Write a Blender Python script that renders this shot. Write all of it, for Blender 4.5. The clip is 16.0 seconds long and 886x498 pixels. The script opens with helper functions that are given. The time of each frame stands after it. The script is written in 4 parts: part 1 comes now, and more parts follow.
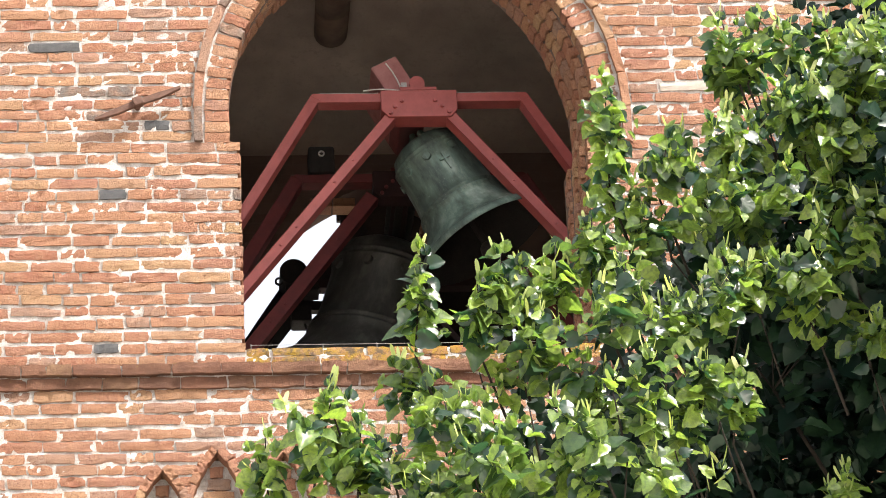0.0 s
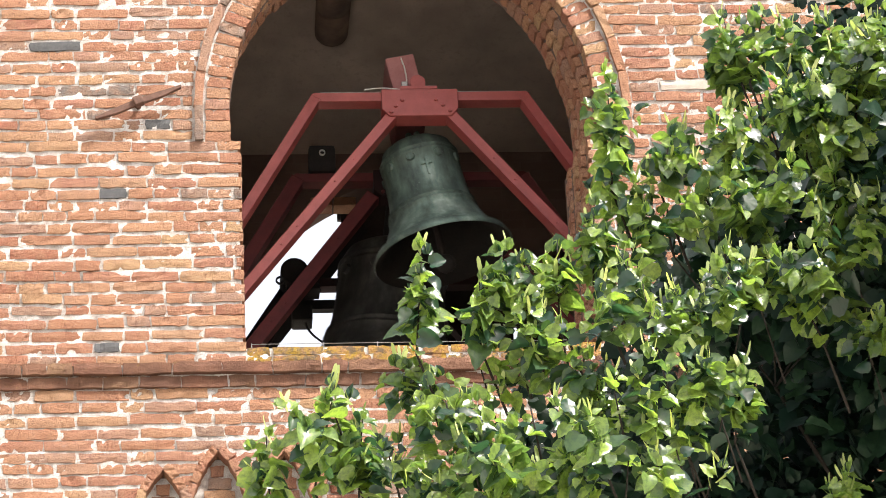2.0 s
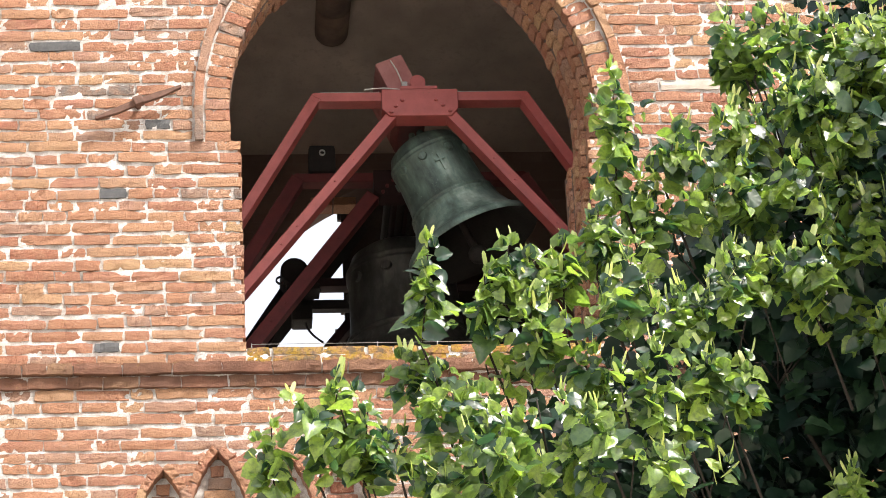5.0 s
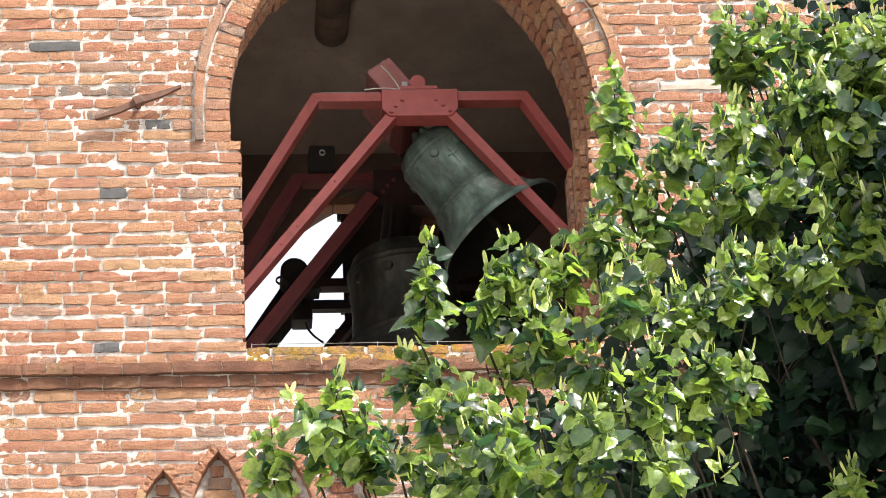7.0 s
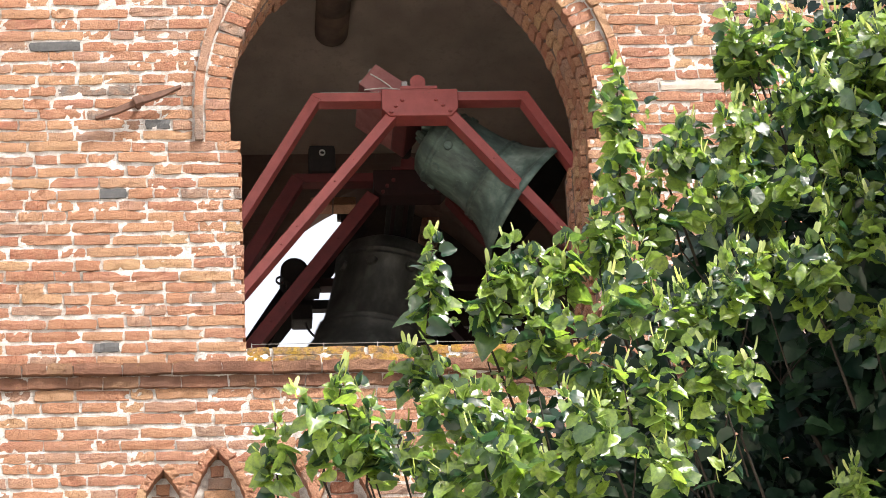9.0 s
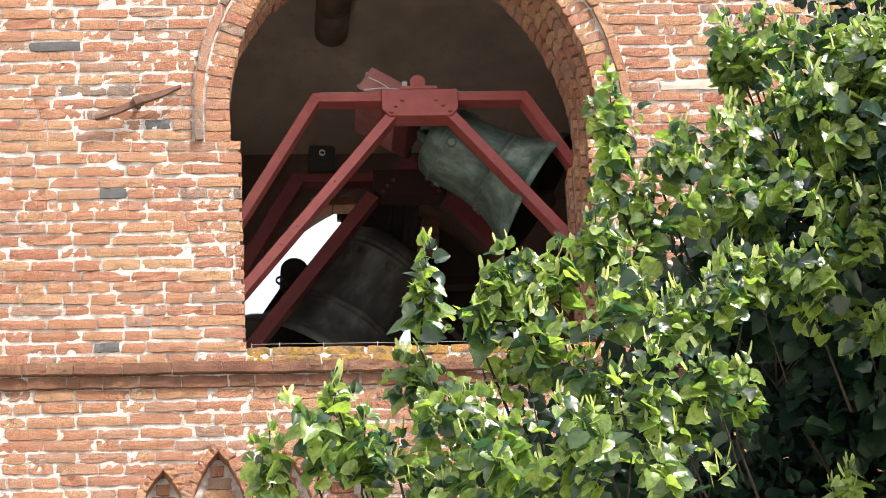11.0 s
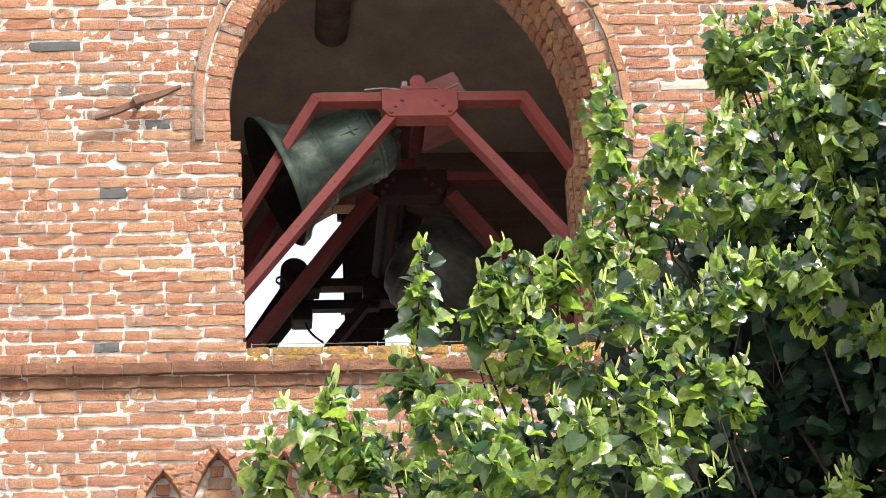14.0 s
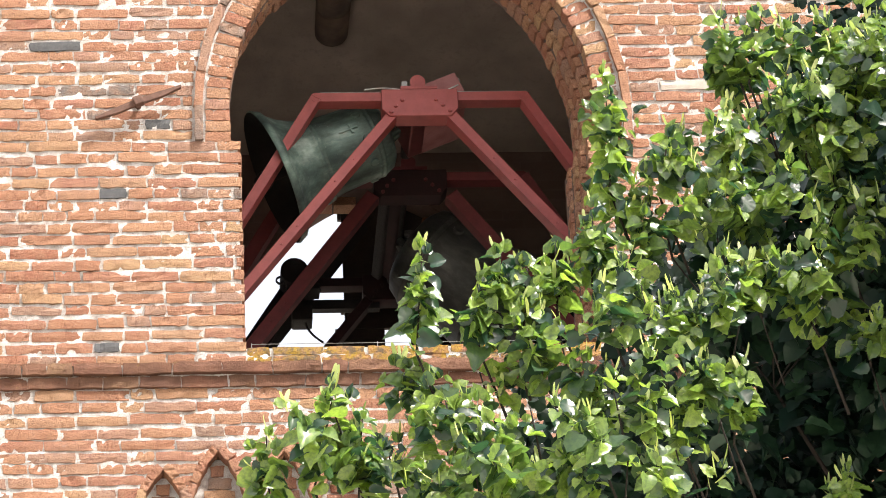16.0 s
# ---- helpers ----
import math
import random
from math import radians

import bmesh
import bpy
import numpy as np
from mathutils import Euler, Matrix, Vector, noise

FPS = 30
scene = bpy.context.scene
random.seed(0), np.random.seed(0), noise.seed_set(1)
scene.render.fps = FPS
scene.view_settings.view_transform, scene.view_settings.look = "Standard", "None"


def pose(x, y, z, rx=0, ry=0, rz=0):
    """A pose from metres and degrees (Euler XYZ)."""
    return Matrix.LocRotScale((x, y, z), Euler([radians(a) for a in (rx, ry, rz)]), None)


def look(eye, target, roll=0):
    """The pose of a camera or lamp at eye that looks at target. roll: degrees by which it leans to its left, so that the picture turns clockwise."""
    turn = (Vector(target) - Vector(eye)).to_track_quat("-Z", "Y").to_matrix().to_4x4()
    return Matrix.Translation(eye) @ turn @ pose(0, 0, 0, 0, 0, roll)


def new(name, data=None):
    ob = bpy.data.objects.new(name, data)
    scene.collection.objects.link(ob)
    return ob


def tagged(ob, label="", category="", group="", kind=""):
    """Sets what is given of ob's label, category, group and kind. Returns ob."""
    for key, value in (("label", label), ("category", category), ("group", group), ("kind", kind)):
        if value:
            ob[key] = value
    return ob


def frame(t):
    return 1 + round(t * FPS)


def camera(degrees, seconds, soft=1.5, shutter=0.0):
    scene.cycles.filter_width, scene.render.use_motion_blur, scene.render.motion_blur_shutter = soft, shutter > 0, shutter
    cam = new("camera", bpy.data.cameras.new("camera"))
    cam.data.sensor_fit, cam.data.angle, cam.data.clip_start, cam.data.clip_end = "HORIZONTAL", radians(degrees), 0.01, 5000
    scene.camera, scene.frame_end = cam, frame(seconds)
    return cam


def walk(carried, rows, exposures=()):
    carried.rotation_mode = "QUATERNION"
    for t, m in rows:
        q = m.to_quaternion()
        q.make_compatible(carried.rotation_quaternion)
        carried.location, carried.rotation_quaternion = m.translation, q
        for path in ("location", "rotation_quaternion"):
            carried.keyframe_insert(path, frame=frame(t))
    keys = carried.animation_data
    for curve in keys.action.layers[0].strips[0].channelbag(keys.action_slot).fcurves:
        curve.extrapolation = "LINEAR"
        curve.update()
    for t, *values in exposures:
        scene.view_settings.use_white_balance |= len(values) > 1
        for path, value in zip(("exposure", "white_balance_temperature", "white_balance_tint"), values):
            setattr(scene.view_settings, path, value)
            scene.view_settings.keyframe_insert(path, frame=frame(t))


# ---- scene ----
FOV = 12.8
EYE = Vector((-1.553, -17.752, 1.620))
AIM = Vector((0.0, 0.0, 10.7))
LEAN = -3.0
cam = camera(FOV, 16.0, soft=0.9, shutter=0.12)


def view(turn_right, tilt_up):
    """The camera's pose, turned from its rest by metres at the wall."""
    side = Vector((0.996, -0.087, 0.0))
    up = Vector((-0.04, -0.452, 0.891))
    return look(EYE, AIM + side * turn_right + up * tilt_up, LEAN)


walk(cam, [(0.0, view(0.004, 0.005)), (0.25, view(0.005, 0.006)), (0.5, view(0.008, 0.012)), (0.75, view(0.011, 0.020)),
           (1.0, view(0.013, 0.026)), (1.25, view(0.009, 0.016)), (1.5, view(0.004, 0.006)), (1.8, view(0, 0.0005)),
           (2.0, view(0, 0)), (9.0, view(0, 0)), (16.0, view(0, 0))])

# ---- daylight ----
SUN_TO = Vector((0.44, -0.38, 0.86)).normalized()
world = bpy.data.worlds.new("sky")
scene.world = world
world.use_nodes = True
wn = world.node_tree
sky = wn.nodes.new("ShaderNodeTexSky")
sky.sky_type = "NISHITA"
sky.sun_disc = False
sky.sun_elevation = math.asin(SUN_TO.z)
sky.sun_rotation = math.atan2(SUN_TO.x, SUN_TO.y)
sky.air_density, sky.dust_density, sky.ozone_density = 0.7, 10.0, 0.5
bg = wn.nodes["Background"]
haze = wn.nodes.new("ShaderNodeMix")
haze.data_type = "RGBA"
haze.inputs[0].default_value = 0.55
haze.inputs[7].default_value = (3.0, 2.97, 2.95, 1)
wn.links.new(sky.outputs[0], haze.inputs[6])
wn.links.new(haze.outputs[2], bg.inputs[0])
bg.inputs[1].default_value = 0.15
sun_data = bpy.data.lights.new("sun", "SUN")
sun_data.energy, sun_data.angle, sun_data.color = 2.6, radians(0.53), (1.0, 0.965, 0.91)
sun = new("sun", sun_data)
sun.matrix_world = look(SUN_TO * 40, (0, 0, 0))
scene.view_settings.exposure = 1.67


# ---- materials ----
class Nodes:
    """A short way to write node materials."""

    def __init__(self, name):
        self.mat = bpy.data.materials.new(name)
        self.mat.use_nodes = True
        self.t = self.mat.node_tree
        self.bsdf = self.t.nodes["Principled BSDF"]
        self.out = self.t.nodes["Material Output"]

    def add(self, kind, **sets):
        n = self.t.nodes.new(kind)
        for k, v in sets.items():
            n.inputs[k.replace("_", " ")].default_value = v
        return n

    def link(self, a, b):
        self.t.links.new(a, b)

    def where(self):
        return self.t.nodes.new("ShaderNodeNewGeometry").outputs["Position"]

    def local(self):
        return self.t.nodes.new("ShaderNodeTexCoord").outputs["Object"]

    def noise(self, vec, scale, detail=6.0, rough=0.6):
        n = self.add("ShaderNodeTexNoise", Scale=scale, Detail=detail, Roughness=rough)
        self.link(vec, n.inputs["Vector"])
        return n.outputs["Fac"]

    def ramp(self, fac, stops):
        n = self.t.nodes.new("ShaderNodeValToRGB")
        el = n.color_ramp.elements
        while len(el) < len(stops):
            el.new(0.5)
        for e, (p, c) in zip(el, stops):
            e.position, e.color = p, (*c, 1)
        self.link(fac, n.inputs[0])
        return n.outputs[0]

    def mix(self, fac, a, b, how="MIX"):
        n = self.t.nodes.new("ShaderNodeMix")
        n.data_type, n.blend_type = "RGBA", how
        for s, v in ((n.inputs[0], fac), (n.inputs[6], a), (n.inputs[7], b)):
            if isinstance(v, (int, float)):
                s.default_value = v
            elif isinstance(v, tuple):
                s.default_value = (*v, 1)
            else:
                self.link(v, s)
        return n.outputs[2]

    def math(self, how, a, b):
        n = self.t.nodes.new("ShaderNodeMath")
        n.operation = how
        for s, v in zip(n.inputs, (a, b)):
            if isinstance(v, (int, float)):
                s.default_value = v
            else:
                self.link(v, s)
        return n.outputs[0]

    def bump(self, height, strength, distance):
        n = self.add("ShaderNodeBump", Strength=strength, Distance=distance)
        self.link(height, n.inputs["Height"])
        self.link(n.outputs[0], self.bsdf.inputs["Normal"])

    def finish(self, colour, rough, metal=0.0, spec=None):
        for key, v in (("Base Color", colour), ("Roughness", rough), ("Metallic", metal)):
            if isinstance(v, (int, float)):
                self.bsdf.inputs[key].default_value = v
            elif isinstance(v, tuple):
                self.bsdf.inputs[key].default_value = (*v, 1)
            else:
                self.link(v, self.bsdf.inputs[key])
        if spec is not None:
            self.bsdf.inputs["Specular IOR Level"].default_value = spec
        return self.mat


def brick_material(name, per_island=False, lichen=0.0, stain=0.0):
    m = Nodes(name)
    p = m.where()
    if per_island:
        rnd = m.t.nodes.new("ShaderNodeNewGeometry").outputs["Random Per Island"]
    else:
        rnd = m.t.nodes.new("ShaderNodeObjectInfo").outputs["Random"]
    base = m.ramp(rnd, [(0.0, (0.33, 0.130, 0.085)), (0.16, (0.42, 0.215, 0.125)), (0.32, (0.36, 0.160, 0.108)), (0.48, (0.47, 0.270, 0.155)), (0.62, (0.38, 0.178, 0.125)),
                        (0.78, (0.48, 0.320, 0.175)), (0.88, (0.40, 0.225, 0.165)), (0.975, (0.33, 0.225, 0.175)), (0.994, (0.17, 0.160, 0.15))])
    grain = m.noise(p, 150, 8, 0.8)
    blot = m.noise(p, 13, 6, 0.7)
    c = m.mix(m.ramp(blot, [(0.38, (0, 0, 0)), (0.66, (0.6, 0.6, 0.6))]), base, (0.47, 0.27, 0.165))
    c = m.mix(m.ramp(grain, [(0.39, (0.9, 0.9, 0.9)), (0.48, (0, 0, 0))]), c, (0.155, 0.07, 0.048))
    c = m.mix(m.ramp(m.noise(p, 75, 8, 0.8), [(0.56, (0, 0, 0)), (0.66, (0.65, 0.65, 0.65))]), c, (0.56, 0.39, 0.285))
    chalk = m.noise(p, 24, 8, 0.8)
    c = m.mix(m.ramp(chalk, [(0.60, (0, 0, 0)), (0.70, (0.7, 0.7, 0.7))]), c, (0.55, 0.48, 0.42))
    if lichen:
        spot = m.noise(p, 7, 6, 0.7)
        c = m.mix(m.ramp(spot, [(0.5 - lichen * 0.1, (0, 0, 0)), (0.56, (0.9, 0.9, 0.9))]), c, (0.42, 0.27, 0.03))
        spot2 = m.noise(p, 16, 6, 0.7)
        c = m.mix(m.ramp(spot2, [(0.48, (0, 0, 0)), (0.58, (0.85, 0.85, 0.85))]), c, (0.13, 0.105, 0.08))
    if stain:
        spot = m.noise(p, 5, 6, 0.7)
        c = m.mix(m.ramp(spot, [(0.40, (0.92, 0.92, 0.92)), (0.66, (0.5, 0.5, 0.5))]), c, (0.14, 0.072, 0.05))
        c = m.mix(m.ramp(m.noise(p, 11, 6, 0.75), [(0.62, (0, 0, 0)), (0.68, (0.7, 0.7, 0.7))]), c, (0.30, 0.22, 0.06))
    mp = m.add("ShaderNodeMapping")
    mp.inputs["Scale"].default_value = (62, 62, 74)
    m.link(p, mp.inputs["Vector"])
    ridge = m.noise(mp.outputs[0], 1.0, 6, 0.7)
    c = m.mix(m.ramp(ridge, [(0.34, (0.65, 0.65, 0.65)), (0.45, (0, 0, 0))]), c, (0.16, 0.075, 0.05))
    m.bump(m.math("ADD", m.math("MULTIPLY", ridge, 0.7), m.math("ADD", grain, m.math("MULTIPLY", blot, 0.8))), 1.0, 0.015)
    return m.finish(c, 0.92, spec=0.2)


def mortar_material():
    m = Nodes("lime_mortar")
    p = m.where()
    a, b = m.noise(p, 14, 6, 0.7), m.noise(p, 130, 8, 0.8)
    c = m.ramp(a, [(0.28, (0.36, 0.31, 0.28)), (0.44, (0.60, 0.555, 0.52)), (0.62, (0.80, 0.785, 0.77))])
    c = m.mix(m.ramp(b, [(0.36, (0.8, 0.8, 0.8)), (0.48, (0, 0, 0))]), c, (0.27, 0.22, 0.18))
    m.bump(m.math("ADD", m.math("MULTIPLY", a, 0.5), b), 1.0, 0.016)
    return m.finish(c, 0.95, spec=0.15)


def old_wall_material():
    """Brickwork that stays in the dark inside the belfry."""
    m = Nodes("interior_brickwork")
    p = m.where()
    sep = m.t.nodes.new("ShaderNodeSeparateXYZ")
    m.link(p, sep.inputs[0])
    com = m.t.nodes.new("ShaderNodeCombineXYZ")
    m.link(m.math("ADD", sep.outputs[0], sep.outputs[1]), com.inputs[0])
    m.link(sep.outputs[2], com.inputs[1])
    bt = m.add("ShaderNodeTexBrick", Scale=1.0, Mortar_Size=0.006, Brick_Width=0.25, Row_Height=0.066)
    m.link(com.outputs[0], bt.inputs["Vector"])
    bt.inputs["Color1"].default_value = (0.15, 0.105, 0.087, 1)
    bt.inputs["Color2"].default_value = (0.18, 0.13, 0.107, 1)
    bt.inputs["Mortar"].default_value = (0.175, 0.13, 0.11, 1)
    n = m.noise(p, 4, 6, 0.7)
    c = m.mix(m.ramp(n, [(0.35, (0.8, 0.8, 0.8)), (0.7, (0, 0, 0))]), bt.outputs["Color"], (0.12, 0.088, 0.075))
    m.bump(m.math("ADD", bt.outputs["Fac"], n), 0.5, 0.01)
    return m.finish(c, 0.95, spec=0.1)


def worn_paint(name, base, dark, scale=14.0, rough=0.5, metal=0.0, rust=(0.16, 0.06, 0.04)):
    m = Nodes(name)
    p = m.local()
    a, b = m.noise(p, scale, 6, 0.65), m.noise(p, scale * 5, 7, 0.7)
    c = m.mix(m.ramp(a, [(0.35, (0, 0, 0)), (0.7, (1, 1, 1))]), base, dark)
    c = m.mix(m.ramp(b, [(0.60, (0, 0, 0)), (0.70, (0.7, 0.7, 0.7))]), c, rust)
    m.bump(b, 0.25, 0.003)
    return m.finish(c, rough, metal)


def bronze_material(name, green, dark, pale):
    """Weathered bronze with streaks that run down the bell."""
    m = Nodes(name)
    p = m.local()
    mp = m.add("ShaderNodeMapping")
    mp.inputs["Scale"].default_value = (5, 5, 1.6)
    m.link(p, mp.inputs["Vector"])
    streak = m.noise(mp.outputs[0], 1.6, 7, 0.65)
    blot = m.noise(p, 6, 5, 0.6)
    fine = m.noise(p, 60, 6, 0.7)
    c = m.ramp(streak, [(0.34, dark), (0.52, green), (0.72, pale)])
    c = m.mix(m.ramp(blot, [(0.45, (0, 0, 0)), (0.7, (0.75, 0.75, 0.75))]), c, dark)
    c = m.mix(m.ramp(fine, [(0.62, (0, 0, 0)), (0.74, (0.5, 0.5, 0.5))]), c, pale)
    m.bump(m.math("ADD", fine, blot), 0.2, 0.004)
    return m.finish(c, m.ramp(blot, [(0.3, (0.45, 0.45, 0.45)), (0.7, (0.65, 0.65, 0.65))]), 0.25)


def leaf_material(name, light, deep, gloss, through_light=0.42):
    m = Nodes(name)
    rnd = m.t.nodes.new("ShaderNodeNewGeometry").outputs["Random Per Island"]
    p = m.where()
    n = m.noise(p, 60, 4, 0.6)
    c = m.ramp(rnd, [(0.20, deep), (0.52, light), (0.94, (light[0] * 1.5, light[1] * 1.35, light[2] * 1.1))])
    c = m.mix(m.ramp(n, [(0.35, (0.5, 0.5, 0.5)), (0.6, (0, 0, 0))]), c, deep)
    m.finish(c, gloss, spec=0.85 if gloss < 0.4 else 0.35)
    m.bump(n, 0.2, 0.002)
    tr = m.t.nodes.new("ShaderNodeBsdfTranslucent")
    bright = m.mix(1.0, c, (1.4, 1.5, 0.75), "MULTIPLY")
    m.link(bright, tr.inputs[0])
    ms = m.t.nodes.new("ShaderNodeMixShader")
    ms.inputs[0].default_value = through_light
    m.link(m.bsdf.outputs[0], ms.inputs[1])
    m.link(tr.outputs[0], ms.inputs[2])
    m.link(ms.outputs[0], m.out.inputs[0])
    return m.mat


def simple(name, a, b, scale, rough, metal=0.0, depth=0.004):
    m = Nodes(name)
    p = m.local()
    n, fine = m.noise(p, scale, 6, 0.65), m.noise(p, scale * 8, 6, 0.7)
    c = m.mix(m.ramp(n, [(0.35, (0, 0, 0)), (0.68, (1, 1, 1))]), a, b)
    c = m.mix(m.ramp(fine, [(0.35, (0.5, 0.5, 0.5)), (0.5, (0, 0, 0))]), c, tuple(v * 0.6 for v in a))
    m.bump(m.math("ADD", n, fine), 0.4, depth)
    return m.finish(c, rough, metal)


BRICK = brick_material("fired_brick")
BRICK_JOINED = brick_material("fired_brick_joined", per_island=True)
BRICK_SILL = brick_material("lichened_brick", lichen=1.0)
BRICK_COURSE = brick_material("stained_brick", stain=1.0)
MORTAR = mortar_material()
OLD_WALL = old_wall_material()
RED = worn_paint("red_oxide_paint", (0.33, 0.075, 0.07), (0.25, 0.055, 0.052))
RED_DARK = worn_paint("dark_red_oxide_paint", (0.13, 0.03, 0.03), (0.085, 0.022, 0.022))
FADED = worn_paint("faded_red_paint", (0.40, 0.19, 0.19), (0.29, 0.11, 0.11), 9.0, 0.8)
# two darker copies of the red oxide, with the belfry's shade in the colour
RED_DEEP_SHADE = worn_paint("deep_shaded_red_oxide_paint", (0.032, 0.013, 0.014), (0.020, 0.010, 0.011), rough=0.95, rust=(0.04, 0.02, 0.018))
RED_SHADED = worn_paint("shaded_red_oxide_paint", (0.15, 0.027, 0.029), (0.10, 0.021, 0.023), rough=0.75)
BRONZE = bronze_material("green_bronze", (0.125, 0.195, 0.165), (0.040, 0.058, 0.054), (0.33, 0.42, 0.37))
BRONZE_DARK = bronze_material("dark_bronze", (0.08, 0.088, 0.083), (0.038, 0.042, 0.040), (0.18, 0.19, 0.175))
# near-black tone that stands for the shade inside the bells
BRONZE_INSIDE = simple("shaded_bronze", (0.012, 0.013, 0.013), (0.022, 0.024, 0.022), 12, 0.8, 0.1)
PALE_STONE = simple("pale_stone", (0.46, 0.41, 0.35), (0.36, 0.31, 0.26), 25, 0.95, 0.0, 0.01)
CLINKER = simple("grey_clinker", (0.06, 0.062, 0.066), (0.10, 0.10, 0.10), 40, 0.95, 0.0, 0.01)
IRON = simple("rusted_iron", (0.095, 0.048, 0.034), (0.15, 0.08, 0.056), 40, 0.85, 0.1)
BLACK_IRON = simple("black_iron", (0.016, 0.015, 0.015), (0.026, 0.024, 0.023), 20, 0.9, 0.0)
STEEL = simple("grey_steel", (0.35, 0.35, 0.34), (0.45, 0.45, 0.44), 30, 0.4, 0.8)
PLASTIC = simple("white_plastic", (0.7, 0.7, 0.68), (0.6, 0.6, 0.57), 20, 0.5)
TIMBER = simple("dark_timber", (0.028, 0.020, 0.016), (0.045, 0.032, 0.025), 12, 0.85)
LOG = simple("old_log", (0.20, 0.14, 0.105), (0.10, 0.07, 0.055), 9, 0.9, 0.0, 0.02)
PLASTER = simple("sooty_plaster", (0.48, 0.41, 0.35), (0.33, 0.28, 0.24), 3, 0.95, 0.0, 0.01)
FLOOR = simple("dusty_floor", (0.36, 0.31, 0.27), (0.26, 0.22, 0.19), 5, 0.95, 0.0, 0.01)
EARTH = simple("dry_gravel", (0.40, 0.36, 0.305), (0.30, 0.27, 0.225), 0.8, 0.95, 0.0, 0.02)
LEAF = leaf_material("linden_leaf", (0.205, 0.312, 0.080), (0.026, 0.068, 0.044), 0.28, 0.45)
# the linden leaf again, with crown shade put into its colour
LEAF_SHADED = leaf_material("shaded_linden_leaf", (0.016, 0.044, 0.026), (0.007, 0.025, 0.020), 0.45, 0.15)
BRACT = leaf_material("linden_bract", (0.46, 0.52, 0.26), (0.36, 0.43, 0.17), 0.5)
BARK = simple("linden_bark", (0.034, 0.027, 0.021), (0.02, 0.016, 0.013), 14, 0.95, 0.0, 0.02)


# ---- mesh helpers ----
def mesh_object(name, verts, faces, material, parent=None, label="", smooth=False):
    me = bpy.data.meshes.new(name)
    me.from_pydata([tuple(v) for v in verts], [], faces)
    me.materials.append(material)
    if smooth:
        me.polygons.foreach_set("use_smooth", [True] * len(me.polygons))
    me.update()
    ob = new(name, me)
    ob.parent = parent
    if label:
        ob["label"] = label
    return ob


def part(name, bm, material, parent=None, label="", smooth=False):
    me = bpy.data.meshes.new(name)
    bmesh.ops.recalc_face_normals(bm, faces=bm.faces)
    if smooth:
        for fc in bm.faces:
            fc.smooth = True
    bm.to_mesh(me)
    bm.free()
    me.materials.append(material)
    ob = new(name, me)
    ob.parent = parent
    if label:
        ob["label"] = label
    return ob


def empty(name, m):
    ob = new(name)
    ob.matrix_basis = m
    return ob


def add_box(bm, lo, hi, bevel=0.0, m=None):
    got = bmesh.ops.create_cube(bm, size=1.0)
    for v in got["verts"]:
        v.co = Vector([lo[i] + (v.co[i] + 0.5) * (hi[i] - lo[i]) for i in range(3)])
        if m is not None:
            v.co = m @ v.co
    if bevel:
        edges = {e for v in got["verts"] for e in v.link_edges}
        bmesh.ops.bevel(bm, geom=list(edges), offset=bevel, segments=2, affect="EDGES", profile=0.6)


def add_beam(bm, a, b, wide, deep, bevel=0.004):
    """A beam in the plane of x and z, from a to b."""
    a, b = Vector(a), Vector(b)
    d = (b - a).normalized()
    side = Vector((d.z, 0, -d.x))
    m = Matrix((side, Vector((0, 1, 0)), d)).transposed().to_4x4()
    m.translation = a
    add_box(bm, (-wide / 2, -deep / 2, 0), (wide / 2, deep / 2, (b - a).length), bevel, m)


def add_rod(bm, a, b, r1, r2=None, n=10):
    a, b = Vector(a), Vector(b)
    m = Matrix.Translation((a + b) / 2) @ (b - a).to_track_quat("Z", "Y").to_matrix().to_4x4()
    bmesh.ops.create_cone(bm, cap_ends=True, segments=n, radius1=r1, radius2=r1 if r2 is None else r2, depth=(b - a).length, matrix=m)


def add_lathe(bm, profile, n=56, centre=(0, 0, 0)):
    rings = []
    for r, z in profile:
        rings.append([bm.verts.new((centre[0] + r * math.cos(2 * math.pi * k / n), centre[1] + r * math.sin(2 * math.pi * k / n), centre[2] + z)) for k in range(n)])
    for a, b in zip(rings, rings[1:]):
        for k in range(n):
            bm.faces.new((a[k], a[(k + 1) % n], b[(k + 1) % n], b[k]))
    return rings


# ---- the tower: a pointed arch in a brick wall ----
MID_X = -0.115        # middle of the openings
HALF = 0.945          # half width of the arch
JAMB_L, JAMB_R = -1.01, 0.775
SILL_Z, SPRING_Z, CENTRE_Z = 10.16, 11.33, 11.50
OFF = 0.42            # the two centres of the pointed arch
WALL_T = 0.46
SKEW = -0.075         # the jambs run back a little askew
COURSE = 0.0665
BACK_Y = 3.22


def half_at(z, grow=0.0):
    """Half width of the arch at height z, grown outwards."""
    if z <= CENTRE_Z:
        return HALF + grow
    r = HALF + OFF + grow
    q = r * r - (z - CENTRE_Z) ** 2
    return max(0.0, math.sqrt(q) - OFF) if q > OFF * OFF else 0.0


def arch_points(grow=0.0, n=26):
    """The arch's outline from the foot at the left over the point to the right: place and outward normal."""
    r = HALF + OFF + grow
    top = math.acos(OFF / r)
    left = [(MID_X - HALF - grow, SPRING_Z, -1.0, 0.0)]
    for k in range(n + 1):
        a = top * k / n
        left.append((MID_X + OFF - r * math.cos(a), CENTRE_Z + r * math.sin(a), -math.cos(a), math.sin(a)))
    right = [(2 * MID_X - x, z, -nx, nz) for x, z, nx, nz in reversed(left)]
    return left + right[1:]


